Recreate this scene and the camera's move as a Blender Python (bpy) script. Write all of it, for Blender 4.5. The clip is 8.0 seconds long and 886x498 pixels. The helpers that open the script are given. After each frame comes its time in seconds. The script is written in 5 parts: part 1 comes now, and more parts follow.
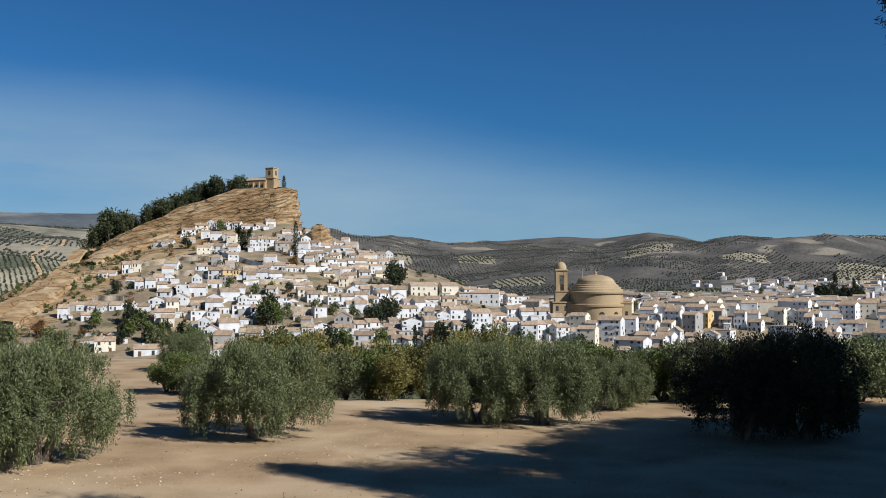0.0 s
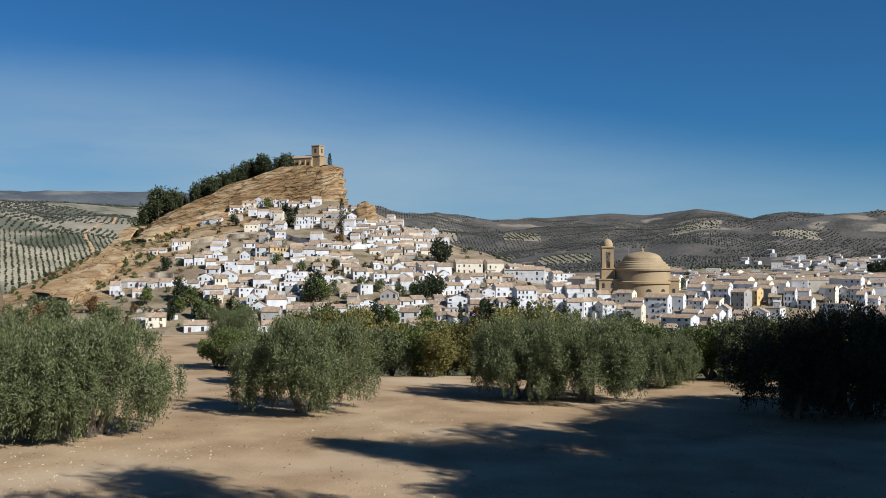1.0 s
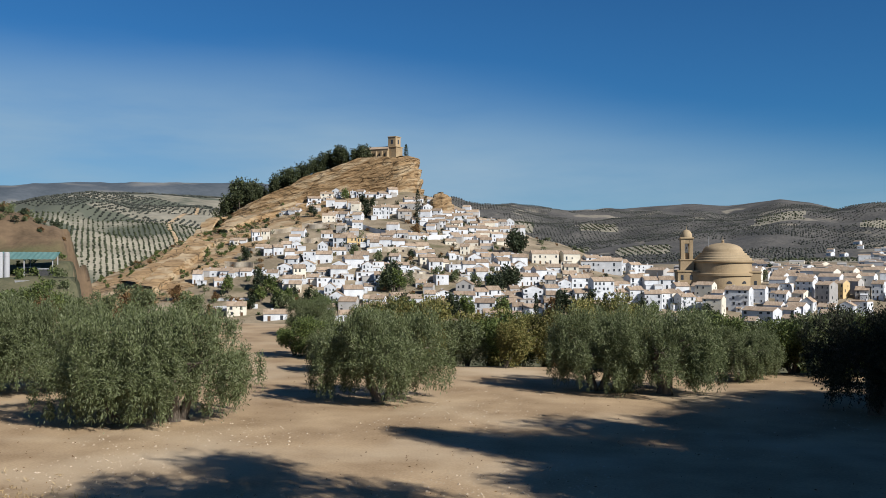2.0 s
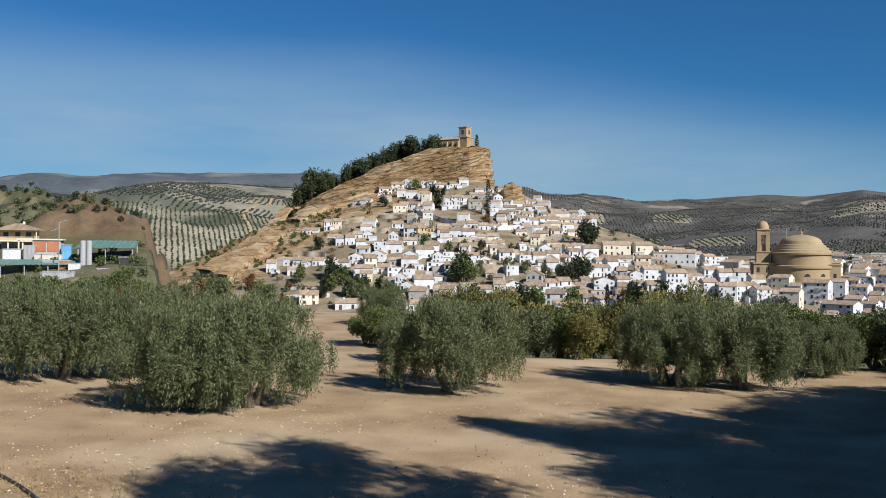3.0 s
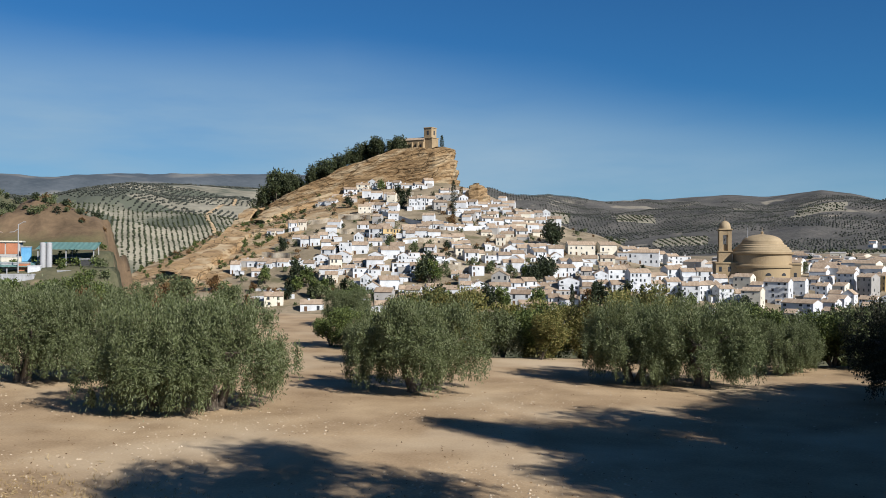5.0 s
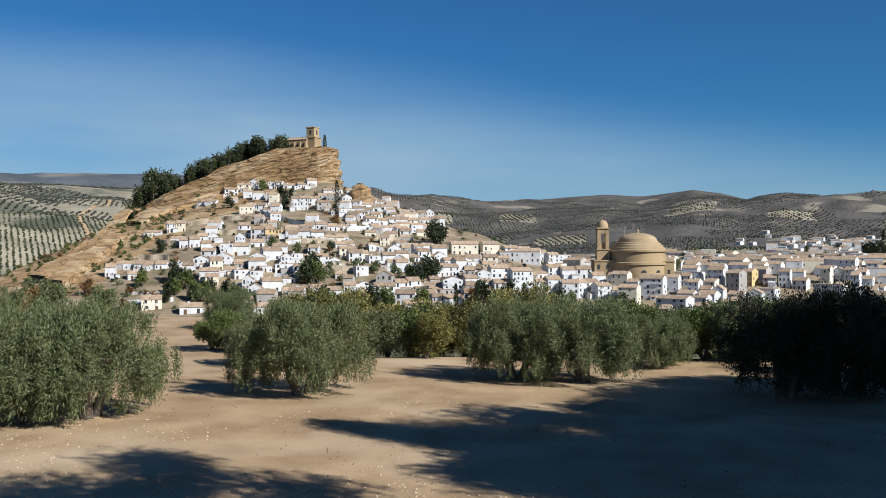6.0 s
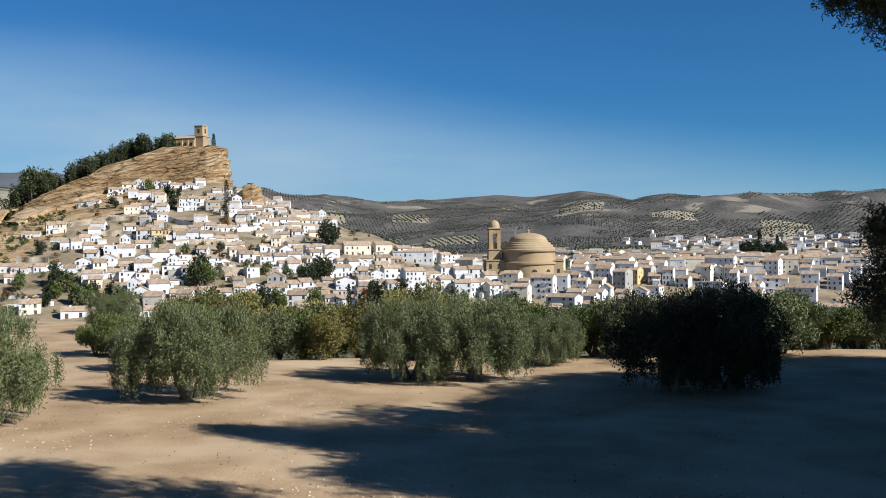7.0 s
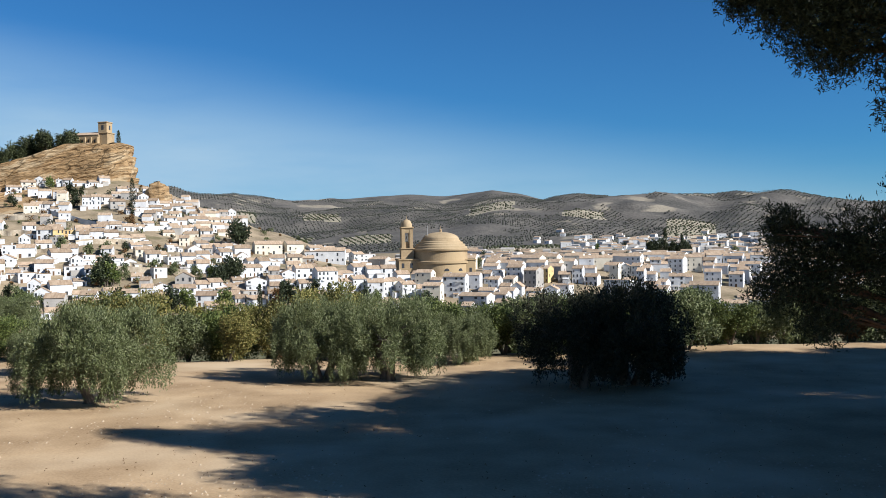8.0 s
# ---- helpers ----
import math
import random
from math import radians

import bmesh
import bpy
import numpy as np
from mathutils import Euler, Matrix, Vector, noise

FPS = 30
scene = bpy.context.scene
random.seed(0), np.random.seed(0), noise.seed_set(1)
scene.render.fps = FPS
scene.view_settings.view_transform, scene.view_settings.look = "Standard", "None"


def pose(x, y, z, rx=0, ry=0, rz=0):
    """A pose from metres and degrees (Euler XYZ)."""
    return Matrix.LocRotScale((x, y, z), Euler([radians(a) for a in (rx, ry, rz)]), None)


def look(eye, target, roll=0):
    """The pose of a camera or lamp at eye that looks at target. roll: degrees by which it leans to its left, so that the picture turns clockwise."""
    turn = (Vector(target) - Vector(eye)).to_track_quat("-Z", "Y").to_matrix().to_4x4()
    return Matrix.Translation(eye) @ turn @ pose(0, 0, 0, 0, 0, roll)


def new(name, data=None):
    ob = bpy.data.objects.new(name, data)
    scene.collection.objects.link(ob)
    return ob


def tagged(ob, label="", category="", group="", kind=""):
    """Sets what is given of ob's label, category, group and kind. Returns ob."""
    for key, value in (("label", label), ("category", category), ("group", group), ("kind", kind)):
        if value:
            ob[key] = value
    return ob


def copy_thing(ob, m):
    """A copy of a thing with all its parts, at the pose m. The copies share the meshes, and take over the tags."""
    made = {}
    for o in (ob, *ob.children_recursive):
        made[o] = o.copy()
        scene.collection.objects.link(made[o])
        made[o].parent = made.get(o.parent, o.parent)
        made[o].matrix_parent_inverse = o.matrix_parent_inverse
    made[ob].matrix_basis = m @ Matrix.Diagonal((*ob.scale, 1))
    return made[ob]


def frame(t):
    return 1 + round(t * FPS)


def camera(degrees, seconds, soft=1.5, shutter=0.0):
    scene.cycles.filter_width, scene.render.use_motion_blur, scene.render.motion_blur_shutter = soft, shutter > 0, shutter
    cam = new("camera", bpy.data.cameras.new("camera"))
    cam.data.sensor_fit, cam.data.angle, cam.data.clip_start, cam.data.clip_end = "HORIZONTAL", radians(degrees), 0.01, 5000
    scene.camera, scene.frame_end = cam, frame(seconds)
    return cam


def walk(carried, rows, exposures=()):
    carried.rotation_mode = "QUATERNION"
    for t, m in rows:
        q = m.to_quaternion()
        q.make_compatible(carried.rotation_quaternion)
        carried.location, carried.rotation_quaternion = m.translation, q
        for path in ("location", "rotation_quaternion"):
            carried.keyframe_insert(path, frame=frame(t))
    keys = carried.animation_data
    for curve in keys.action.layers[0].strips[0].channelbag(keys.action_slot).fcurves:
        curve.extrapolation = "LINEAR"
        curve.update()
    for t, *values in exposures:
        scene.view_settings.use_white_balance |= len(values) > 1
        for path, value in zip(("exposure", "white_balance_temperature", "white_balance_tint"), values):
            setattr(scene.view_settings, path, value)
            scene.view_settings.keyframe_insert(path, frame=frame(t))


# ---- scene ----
cam = camera(50.0, 8.0, soft=0.85)
PATH = [
    (0, pose(0, 0, 6.6, 92.51, 0.02, 0.87)),
    (0.5, pose(0, 0, 6.6, 91.84, 0.16, 1.92)),
    (1, pose(0, 0, 6.6, 91.13, -0.00, 3.60)),
    (1.5, pose(0, 0, 6.6, 90.84, -0.09, 5.76)),
    (3, pose(0, 0, 6.6, 89.95, -0.53, 12.39)),
    (3.5, pose(0, 0, 6.6, 89.85, -0.59, 13.48)),
    (4, pose(0, 0, 6.6, 89.90, -0.59, 13.64)),
    (4.5, pose(0, 0, 6.6, 89.94, -0.48, 12.75)),
    (6, pose(0, 0, 6.6, 90.02, 0.13, 3.33)),
    (6.5, pose(0, 0, 6.6, 89.94, 0.43, -0.00)),
    (7, pose(0, 0, 6.6, 90.01, 0.40, -3.12)),
    (7.5, pose(0, 0, 6.6, 89.97, 0.55, -5.81)),
    (8, pose(0, 0, 6.6, 89.92, 0.54, -8.39)),
]
walk(cam, PATH, exposures=((0.0, 0.28), (3.5, 0.36), (6.5, 0.48), (8.0, 0.74)))

# ---- world, sun, exposure ----
SUN_TO = Vector((0.83, -0.56, 0.0)).normalized() * math.cos(radians(34))
SUN_TO.z = math.sin(radians(34))

world = bpy.data.worlds.new("sky")
scene.world = world
world.use_nodes = True
wn, wl = world.node_tree.nodes, world.node_tree.links
wn.clear()
w_out = wn.new("ShaderNodeOutputWorld")
w_bg = wn.new("ShaderNodeBackground")
w_sky = wn.new("ShaderNodeTexSky")
w_sky.sky_type = "NISHITA"
w_sky.sun_disc = False
w_sky.sun_elevation = radians(34)
w_sky.sun_rotation = math.atan2(SUN_TO.x, SUN_TO.y)
w_sky.altitude = 800
w_sky.air_density, w_sky.dust_density, w_sky.ozone_density = 1.0, 0.15, 8.0
# thin high cloud, thicker towards the horizon
w_co = wn.new("ShaderNodeTexCoord")
w_map = wn.new("ShaderNodeMapping")
w_map.inputs["Rotation"].default_value = (0, radians(-14), 0)
w_map.inputs["Scale"].default_value = (1.3, 1.3, 7.0)
w_noise = wn.new("ShaderNodeTexNoise")
w_noise.inputs["Scale"].default_value = 1.6
w_noise.inputs["Detail"].default_value = 6
w_noise.inputs["Roughness"].default_value = 0.55
w_ramp = wn.new("ShaderNodeValToRGB")
w_ramp.color_ramp.elements[0].position, w_ramp.color_ramp.elements[1].position = 0.40, 0.64
w_ramp.color_ramp.elements[0].color = (0.5, 0.5, 0.5, 1)
w_sep = wn.new("ShaderNodeSeparateXYZ")
w_low = wn.new("ShaderNodeMapRange")
w_low.inputs["From Min"].default_value, w_low.inputs["From Max"].default_value = 0.19, 0.075
w_low.inputs["To Min"].default_value, w_low.inputs["To Max"].default_value = 0.0, 1.0
w_low.interpolation_type = "SMOOTHSTEP"
w_mul = wn.new("ShaderNodeMath")
w_mul.operation = "MULTIPLY"
w_mul2 = wn.new("ShaderNodeMath")
w_mul2.operation = "MULTIPLY"
w_mul2.inputs[1].default_value = 0.9
w_mix = wn.new("ShaderNodeMixRGB")
w_mix.inputs[2].default_value = (4.9, 7.2, 9.3, 1)
wl.new(w_co.outputs["Generated"], w_map.inputs[0])
wl.new(w_map.outputs[0], w_noise.inputs["Vector"])
wl.new(w_noise.outputs[0], w_ramp.inputs[0])
wl.new(w_co.outputs["Generated"], w_sep.inputs[0])
# the cloud sheet's upper rim is level in the west and sinks towards the east
w_west = wn.new("ShaderNodeMath")
w_west.operation = "MAXIMUM"
w_west.inputs[1].default_value = -0.28
wl.new(w_sep.outputs[0], w_west.inputs[0])
w_rim = wn.new("ShaderNodeMath")
w_rim.operation = "MULTIPLY_ADD"
w_rim.inputs[1].default_value = 0.17
wl.new(w_west.outputs[0], w_rim.inputs[0])
wl.new(w_sep.outputs[2], w_rim.inputs[2])
w_wave = wn.new("ShaderNodeMath")
w_wave.operation = "MULTIPLY_ADD"
w_wave.inputs[1].default_value = 0.07
wl.new(w_noise.outputs[0], w_wave.inputs[0])
wl.new(w_rim.outputs[0], w_wave.inputs[2])
w_drop = wn.new("ShaderNodeMath")
w_drop.operation = "SUBTRACT"
w_drop.inputs[1].default_value = 0.035
wl.new(w_wave.outputs[0], w_drop.inputs[0])
wl.new(w_drop.outputs[0], w_low.inputs[0])
wl.new(w_ramp.outputs[0], w_mul.inputs[0])
wl.new(w_low.outputs[0], w_mul.inputs[1])
wl.new(w_mul.outputs[0], w_mul2.inputs[0])
wl.new(w_mul2.outputs[0], w_mix.inputs[0])
w_tint = wn.new("ShaderNodeMixRGB")
w_tint.blend_type = "MULTIPLY"
w_tint.inputs[0].default_value = 1.0
w_tint.inputs[2].default_value = (0.42, 0.92, 1.15, 1)
wl.new(w_sky.outputs[0], w_tint.inputs[1])
# the zenith of a clear autumn sky is deeper than its rim
w_zen = wn.new("ShaderNodeMapRange")
w_zen.inputs["From Min"].default_value, w_zen.inputs["From Max"].default_value = 0.22, 0.6
w_zen.interpolation_type = "SMOOTHSTEP"
wl.new(w_sep.outputs[2], w_zen.inputs[0])
w_deep = wn.new("ShaderNodeMixRGB")
w_deep.blend_type = "MULTIPLY"
w_deep.inputs[2].default_value = (0.92, 0.74, 0.75, 1)
wl.new(w_zen.outputs[0], w_deep.inputs[0])
wl.new(w_tint.outputs[0], w_deep.inputs[1])
wl.new(w_deep.outputs[0], w_mix.inputs[1])
wl.new(w_mix.outputs[0], w_bg.inputs[0])
w_bg.inputs[1].default_value = 0.05
wl.new(w_bg.outputs[0], w_out.inputs[0])

sun = new("sun", bpy.data.lights.new("sun", "SUN"))
sun.data.energy = 5.0
sun.data.angle = radians(0.5)
sun.data.color = (1.0, 0.97, 0.925)
sun.matrix_world = look(SUN_TO * 300, (0, 0, 0))


# ---- materials ----
def surface(name, dark, light, scale=1.0, rough=0.9, bump=0.3, fine=12.0, spread=0.0, third=None, metal=0.0,
            stretch=(1, 1, 1), tilt=0.0, third_scale=0.25, third_at=(0.5, 0.62), bump_dist=0.02):
    """Two-scale mottled surface in world-size noise; spread shifts brightness from object to object."""
    m = bpy.data.materials.new(name)
    m.use_nodes = True
    n, l = m.node_tree.nodes, m.node_tree.links
    b = n["Principled BSDF"]
    b.inputs["Roughness"].default_value = rough
    b.inputs["Metallic"].default_value = metal
    b.inputs["Specular IOR Level"].default_value = 0.25
    co = n.new("ShaderNodeTexCoord")
    mp = n.new("ShaderNodeMapping")
    mp.inputs["Scale"].default_value = stretch
    l.new(co.outputs["Object"], mp.inputs[0])
    if tilt:
        turn = n.new("ShaderNodeMapping")
        turn.inputs["Rotation"].default_value = (0, radians(tilt), 0)
        l.new(co.outputs["Object"], turn.inputs[0])
        l.new(turn.outputs[0], mp.inputs[0])
    a = n.new("ShaderNodeTexNoise")
    a.inputs["Scale"].default_value, a.inputs["Detail"].default_value = scale, 6
    f = n.new("ShaderNodeTexNoise")
    f.inputs["Scale"].default_value, f.inputs["Detail"].default_value = scale * fine, 3
    for t in (a, f):
        l.new(mp.outputs[0], t.inputs["Vector"])
    add = n.new("ShaderNodeMath")
    add.operation = "MULTIPLY_ADD"
    add.inputs[1].default_value = 0.45
    l.new(f.outputs[0], add.inputs[0])
    l.new(a.outputs[0], add.inputs[2])
    r = n.new("ShaderNodeMapRange")
    r.inputs["From Min"].default_value, r.inputs["From Max"].default_value = 0.5, 0.95
    l.new(add.outputs[0], r.inputs[0])
    mix = n.new("ShaderNodeMixRGB")
    mix.inputs[1].default_value, mix.inputs[2].default_value = (*dark, 1), (*light, 1)
    l.new(r.outputs[0], mix.inputs[0])
    col = mix.outputs[0]
    if third:
        t = n.new("ShaderNodeTexNoise")
        t.inputs["Scale"].default_value, t.inputs["Detail"].default_value = scale * third_scale, 5
        l.new(mp.outputs[0], t.inputs["Vector"])
        tr = n.new("ShaderNodeMapRange")
        tr.inputs["From Min"].default_value, tr.inputs["From Max"].default_value = third_at
        l.new(t.outputs[0], tr.inputs[0])
        m3 = n.new("ShaderNodeMixRGB")
        m3.inputs[2].default_value = (*third, 1)
        l.new(tr.outputs[0], m3.inputs[0])
        l.new(col, m3.inputs[1])
        col = m3.outputs[0]
    if spread:
        oi = n.new("ShaderNodeObjectInfo")
        mr = n.new("ShaderNodeMapRange")
        mr.inputs["To Min"].default_value, mr.inputs["To Max"].default_value = 1 - spread, 1 + spread
        l.new(oi.outputs["Random"], mr.inputs[0])
        hs = n.new("ShaderNodeHueSaturation")
        l.new(mr.outputs[0], hs.inputs["Value"])
        l.new(col, hs.inputs["Color"])
        col = hs.outputs[0]
    l.new(col, b.inputs["Base Color"])
    if bump:
        bp = n.new("ShaderNodeBump")
        bp.inputs["Strength"].default_value, bp.inputs["Distance"].default_value = bump, bump_dist
        l.new(add.outputs[0], bp.inputs["Height"])
        l.new(bp.outputs[0], b.inputs["Normal"])
    return m


def leafy(name, dark, light, under, spread=0.12):
    """Leaves: colour from leaf to leaf, a little light passing through."""
    m = bpy.data.materials.new(name)
    m.use_nodes = True
    n, l = m.node_tree.nodes, m.node_tree.links
    b = n["Principled BSDF"]
    b.inputs["Roughness"].default_value = 0.6
    b.inputs["Specular IOR Level"].default_value = 0.3
    g = n.new("ShaderNodeNewGeometry")
    ramp = n.new("ShaderNodeValToRGB")
    e = ramp.color_ramp.elements
    e[0].color, e[1].color = (*dark, 1), (*under, 1)
    mid = e.new(0.55)
    mid.color = (*light, 1)
    l.new(g.outputs["Random Per Island"], ramp.inputs[0])
    oi = n.new("ShaderNodeObjectInfo")
    mr = n.new("ShaderNodeMapRange")
    mr.inputs["To Min"].default_value, mr.inputs["To Max"].default_value = 1 - spread, 1 + spread
    l.new(oi.outputs["Random"], mr.inputs[0])
    hs = n.new("ShaderNodeHueSaturation")
    l.new(mr.outputs[0], hs.inputs["Value"])
    l.new(ramp.outputs[0], hs.inputs["Color"])
    l.new(hs.outputs[0], b.inputs["Base Color"])
    tr = n.new("ShaderNodeBsdfTranslucent")
    l.new(hs.outputs[0], tr.inputs[0])
    ms = n.new("ShaderNodeMixShader")
    ms.inputs[0].default_value = 0.22
    l.new(b.outputs[0], ms.inputs[1])
    l.new(tr.outputs[0], ms.inputs[2])
    l.new(ms.outputs[0], n["Material Output"].inputs[0])
    return m


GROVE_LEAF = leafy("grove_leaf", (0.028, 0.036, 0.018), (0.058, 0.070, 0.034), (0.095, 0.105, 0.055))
# lighter, greyer copy of GROVE_LEAF with the haze of distance in its colour
HAZY_GROVE_LEAF = leafy("hazy_grove_leaf", (0.045, 0.05, 0.042), (0.07, 0.076, 0.06), (0.10, 0.105, 0.085))
SOIL = surface("dry_soil", (0.255, 0.172, 0.096), (0.455, 0.33, 0.20), scale=0.35, bump=0.55, fine=30, third=(0.495, 0.388, 0.262),
               third_scale=0.35, third_at=(0.48, 0.7), bump_dist=0.06)
SCRUB = surface("scrub_ground", (0.06, 0.066, 0.036), (0.15, 0.135, 0.078), scale=0.09, bump=0.8, fine=10, third=(0.26, 0.20, 0.12),
                third_scale=1.2, third_at=(0.58, 0.68), bump_dist=0.6)
HILL_EARTH = surface("hill_earth", (0.165, 0.132, 0.085), (0.33, 0.265, 0.182), scale=0.07, bump=0.8, fine=9, third=(0.13, 0.115, 0.065),
                     third_scale=0.8, third_at=(0.54, 0.66), bump_dist=0.5)
ROCK = surface("ochre_rock", (0.215, 0.138, 0.07), (0.37, 0.25, 0.132), scale=0.2, bump=0.8, fine=7, third=(0.40, 0.305, 0.19),
               third_scale=0.35, stretch=(0.75, 0.9, 2.0), tilt=18, bump_dist=1.0)


def crack(m, scale, width, strength):
    """Joints between the beds: dark, sunk lines over the colour that the material has."""
    n, l = m.node_tree.nodes, m.node_tree.links
    b = n["Principled BSDF"]
    co = n.new("ShaderNodeTexCoord")
    turn, mp = n.new("ShaderNodeMapping"), n.new("ShaderNodeMapping")
    turn.inputs["Rotation"].default_value = (0, radians(20), 0)
    mp.inputs["Scale"].default_value = (0.32, 0.5, 1.5)
    warp = n.new("ShaderNodeTexNoise")
    warp.inputs["Scale"].default_value, warp.inputs["Detail"].default_value = 0.12, 4
    add = n.new("ShaderNodeVectorMath")
    add.operation = "MULTIPLY_ADD"
    add.inputs[1].default_value = (9, 9, 9)
    v = n.new("ShaderNodeTexVoronoi")
    v.feature = "DISTANCE_TO_EDGE"
    v.inputs["Scale"].default_value = scale
    r = n.new("ShaderNodeMapRange")
    r.inputs["From Min"].default_value, r.inputs["From Max"].default_value = 0.0, width
    r.inputs["To Min"].default_value, r.inputs["To Max"].default_value = 1 - strength, 1.0
    mul = n.new("ShaderNodeMixRGB")
    mul.blend_type = "MULTIPLY"
    mul.inputs[0].default_value = 1.0
    old = b.inputs["Base Color"].links[0].from_socket
    l.new(co.outputs["Object"], turn.inputs[0])
    l.new(co.outputs["Object"], warp.inputs["Vector"])
    l.new(warp.outputs["Color"], add.inputs[0])
    l.new(turn.outputs[0], add.inputs[2])
    l.new(add.outputs[0], mp.inputs[0])
    l.new(mp.outputs[0], v.inputs["Vector"])
    l.new(v.outputs["Distance"], r.inputs[0])
    l.new(old, mul.inputs[1])
    l.new(r.outputs[0], mul.inputs[2])
    l.new(mul.outputs[0], b.inputs["Base Color"])


crack(ROCK, 0.075, 0.03, 0.75)
RED_EARTH = surface("red_earth", (0.09, 0.062, 0.037), (0.19, 0.128, 0.076), scale=0.1, bump=1.0, fine=6, third=(0.10, 0.10, 0.045), bump_dist=0.6)
ORCHARD = surface("orchard_soil", (0.18, 0.166, 0.125), (0.31, 0.285, 0.22), scale=0.02, bump=0.3, fine=8, third=(0.10, 0.108, 0.08),
                  third_scale=0.35, third_at=(0.48, 0.55), bump_dist=0.5)
FIELD_SOIL = surface("tilled_field", (0.22, 0.20, 0.15), (0.35, 0.32, 0.245), scale=0.02, bump=0.3, fine=8, bump_dist=0.5)
FAR_HILL = surface("far_hillside", (0.045, 0.046, 0.044), (0.145, 0.134, 0.12), scale=0.014, bump=1.0, fine=15, third=(0.24, 0.215, 0.17),
                   third_scale=0.9, third_at=(0.60, 0.655), bump_dist=4.0)
# remote hills: distance haze is painted in as a blue-grey base colour
HAZY_HILL = surface("hazy_remote_hillside", (0.055, 0.07, 0.085), (0.105, 0.12, 0.135), scale=0.006, bump=0.8, fine=9, third=(0.19, 0.185, 0.17),
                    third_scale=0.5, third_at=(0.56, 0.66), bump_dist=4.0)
WHITE = surface("whitewash", (0.47, 0.482, 0.495), (0.665, 0.68, 0.695), scale=0.25, bump=0.15, fine=10, spread=0.07)
CREAM = surface("cream_render", (0.58, 0.53, 0.43), (0.72, 0.67, 0.56), scale=0.25, bump=0.15, spread=0.08)
OCHRE = surface("ochre_render", (0.50, 0.36, 0.17), (0.62, 0.46, 0.24), scale=0.25, bump=0.15)
GREY_RENDER = surface("grey_render", (0.30, 0.29, 0.27), (0.42, 0.40, 0.38), scale=0.25, bump=0.2, spread=0.1)
TILE = surface("clay_roof_tile", (0.25, 0.178, 0.122), (0.43, 0.335, 0.245), scale=0.35, bump=0.8, fine=9, spread=0.22, stretch=(3, 0.6, 0.6), bump_dist=0.1)
GLASS_DARK = surface("window_dark", (0.03, 0.035, 0.04), (0.06, 0.065, 0.075), scale=1.0, rough=0.25, bump=0)
WOOD = surface("brown_wood", (0.09, 0.05, 0.03), (0.16, 0.095, 0.055), scale=2.0, bump=0.3, stretch=(1, 1, 0.2))
IRON = surface("dark_iron", (0.03, 0.03, 0.03), (0.06, 0.06, 0.06), scale=4, rough=0.5, bump=0)
SANDSTONE = surface("golden_sandstone", (0.26, 0.19, 0.11), (0.40, 0.30, 0.185), scale=0.15, bump=0.4, fine=10, third=(0.36, 0.27, 0.16), bump_dist=0.1)
DOME_STONE = surface("dome_stone", (0.27, 0.205, 0.122), (0.41, 0.315, 0.20), scale=0.1, bump=0.3, fine=9, third=(0.34, 0.26, 0.16), third_scale=0.7)
WALL_STONE = surface("rubble_wall", (0.30, 0.24, 0.17), (0.50, 0.44, 0.35), scale=0.3, bump=0.8, fine=6, spread=0.15, bump_dist=0.1)
BRICK_RED = surface("red_brick_wall", (0.34, 0.13, 0.07), (0.46, 0.20, 0.11), scale=0.5, bump=0.3)
SHEET_GREEN = surface("green_sheet_roof", (0.10, 0.20, 0.18), (0.16, 0.28, 0.25), scale=0.4, rough=0.55, bump=0.2, stretch=(4, 0.5, 1))
SHEET_GREY = surface("grey_sheet", (0.27, 0.27, 0.275), (0.42, 0.42, 0.43), scale=0.4, rough=0.5, bump=0.2, stretch=(4, 4, 0.3))
BLUE_PAINT = surface("blue_paint", (0.10, 0.30, 0.52), (0.16, 0.40, 0.62), scale=0.6, rough=0.5, bump=0)
BARK = surface("olive_bark", (0.07, 0.055, 0.042), (0.20, 0.165, 0.13), scale=3, bump=1.0, fine=5, stretch=(1, 1, 0.3), bump_dist=0.05)
PINE_BARK = surface("pine_bark", (0.05, 0.032, 0.022), (0.14, 0.085, 0.055), scale=2, bump=1.0, fine=5, stretch=(1, 1, 0.4), bump_dist=0.08)
STONE_BIT = surface("pale_pebble", (0.32, 0.245, 0.16), (0.50, 0.41, 0.31), scale=4, bump=0.3)
DRY_GRASS = leafy("dry_grass", (0.28, 0.20, 0.09), (0.40, 0.28, 0.13), (0.46, 0.36, 0.2))
OLIVE_LEAF = leafy("olive_leaf", (0.058, 0.074, 0.026), (0.132, 0.157, 0.064), (0.205, 0.228, 0.128))
SHRUB_LEAF = leafy("autumn_shrub_leaf", (0.075, 0.082, 0.022), (0.175, 0.170, 0.050), (0.28, 0.235, 0.085), 0.25)
GREEN_LEAF = leafy("green_leaf", (0.04, 0.06, 0.016), (0.10, 0.135, 0.036), (0.18, 0.21, 0.065), 0.2)
DARK_LEAF = leafy("dark_leaf", (0.012, 0.02, 0.010), (0.034, 0.046, 0.02), (0.06, 0.075, 0.035), 0.15)
RIDGE_LEAF = leafy("ridge_pine_needle", (0.026, 0.034, 0.015), (0.058, 0.072, 0.03), (0.10, 0.115, 0.05), 0.2)
PINE_LEAF = leafy("pine_needle", (0.010, 0.016, 0.008), (0.024, 0.036, 0.016), (0.05, 0.062, 0.028), 0.1)
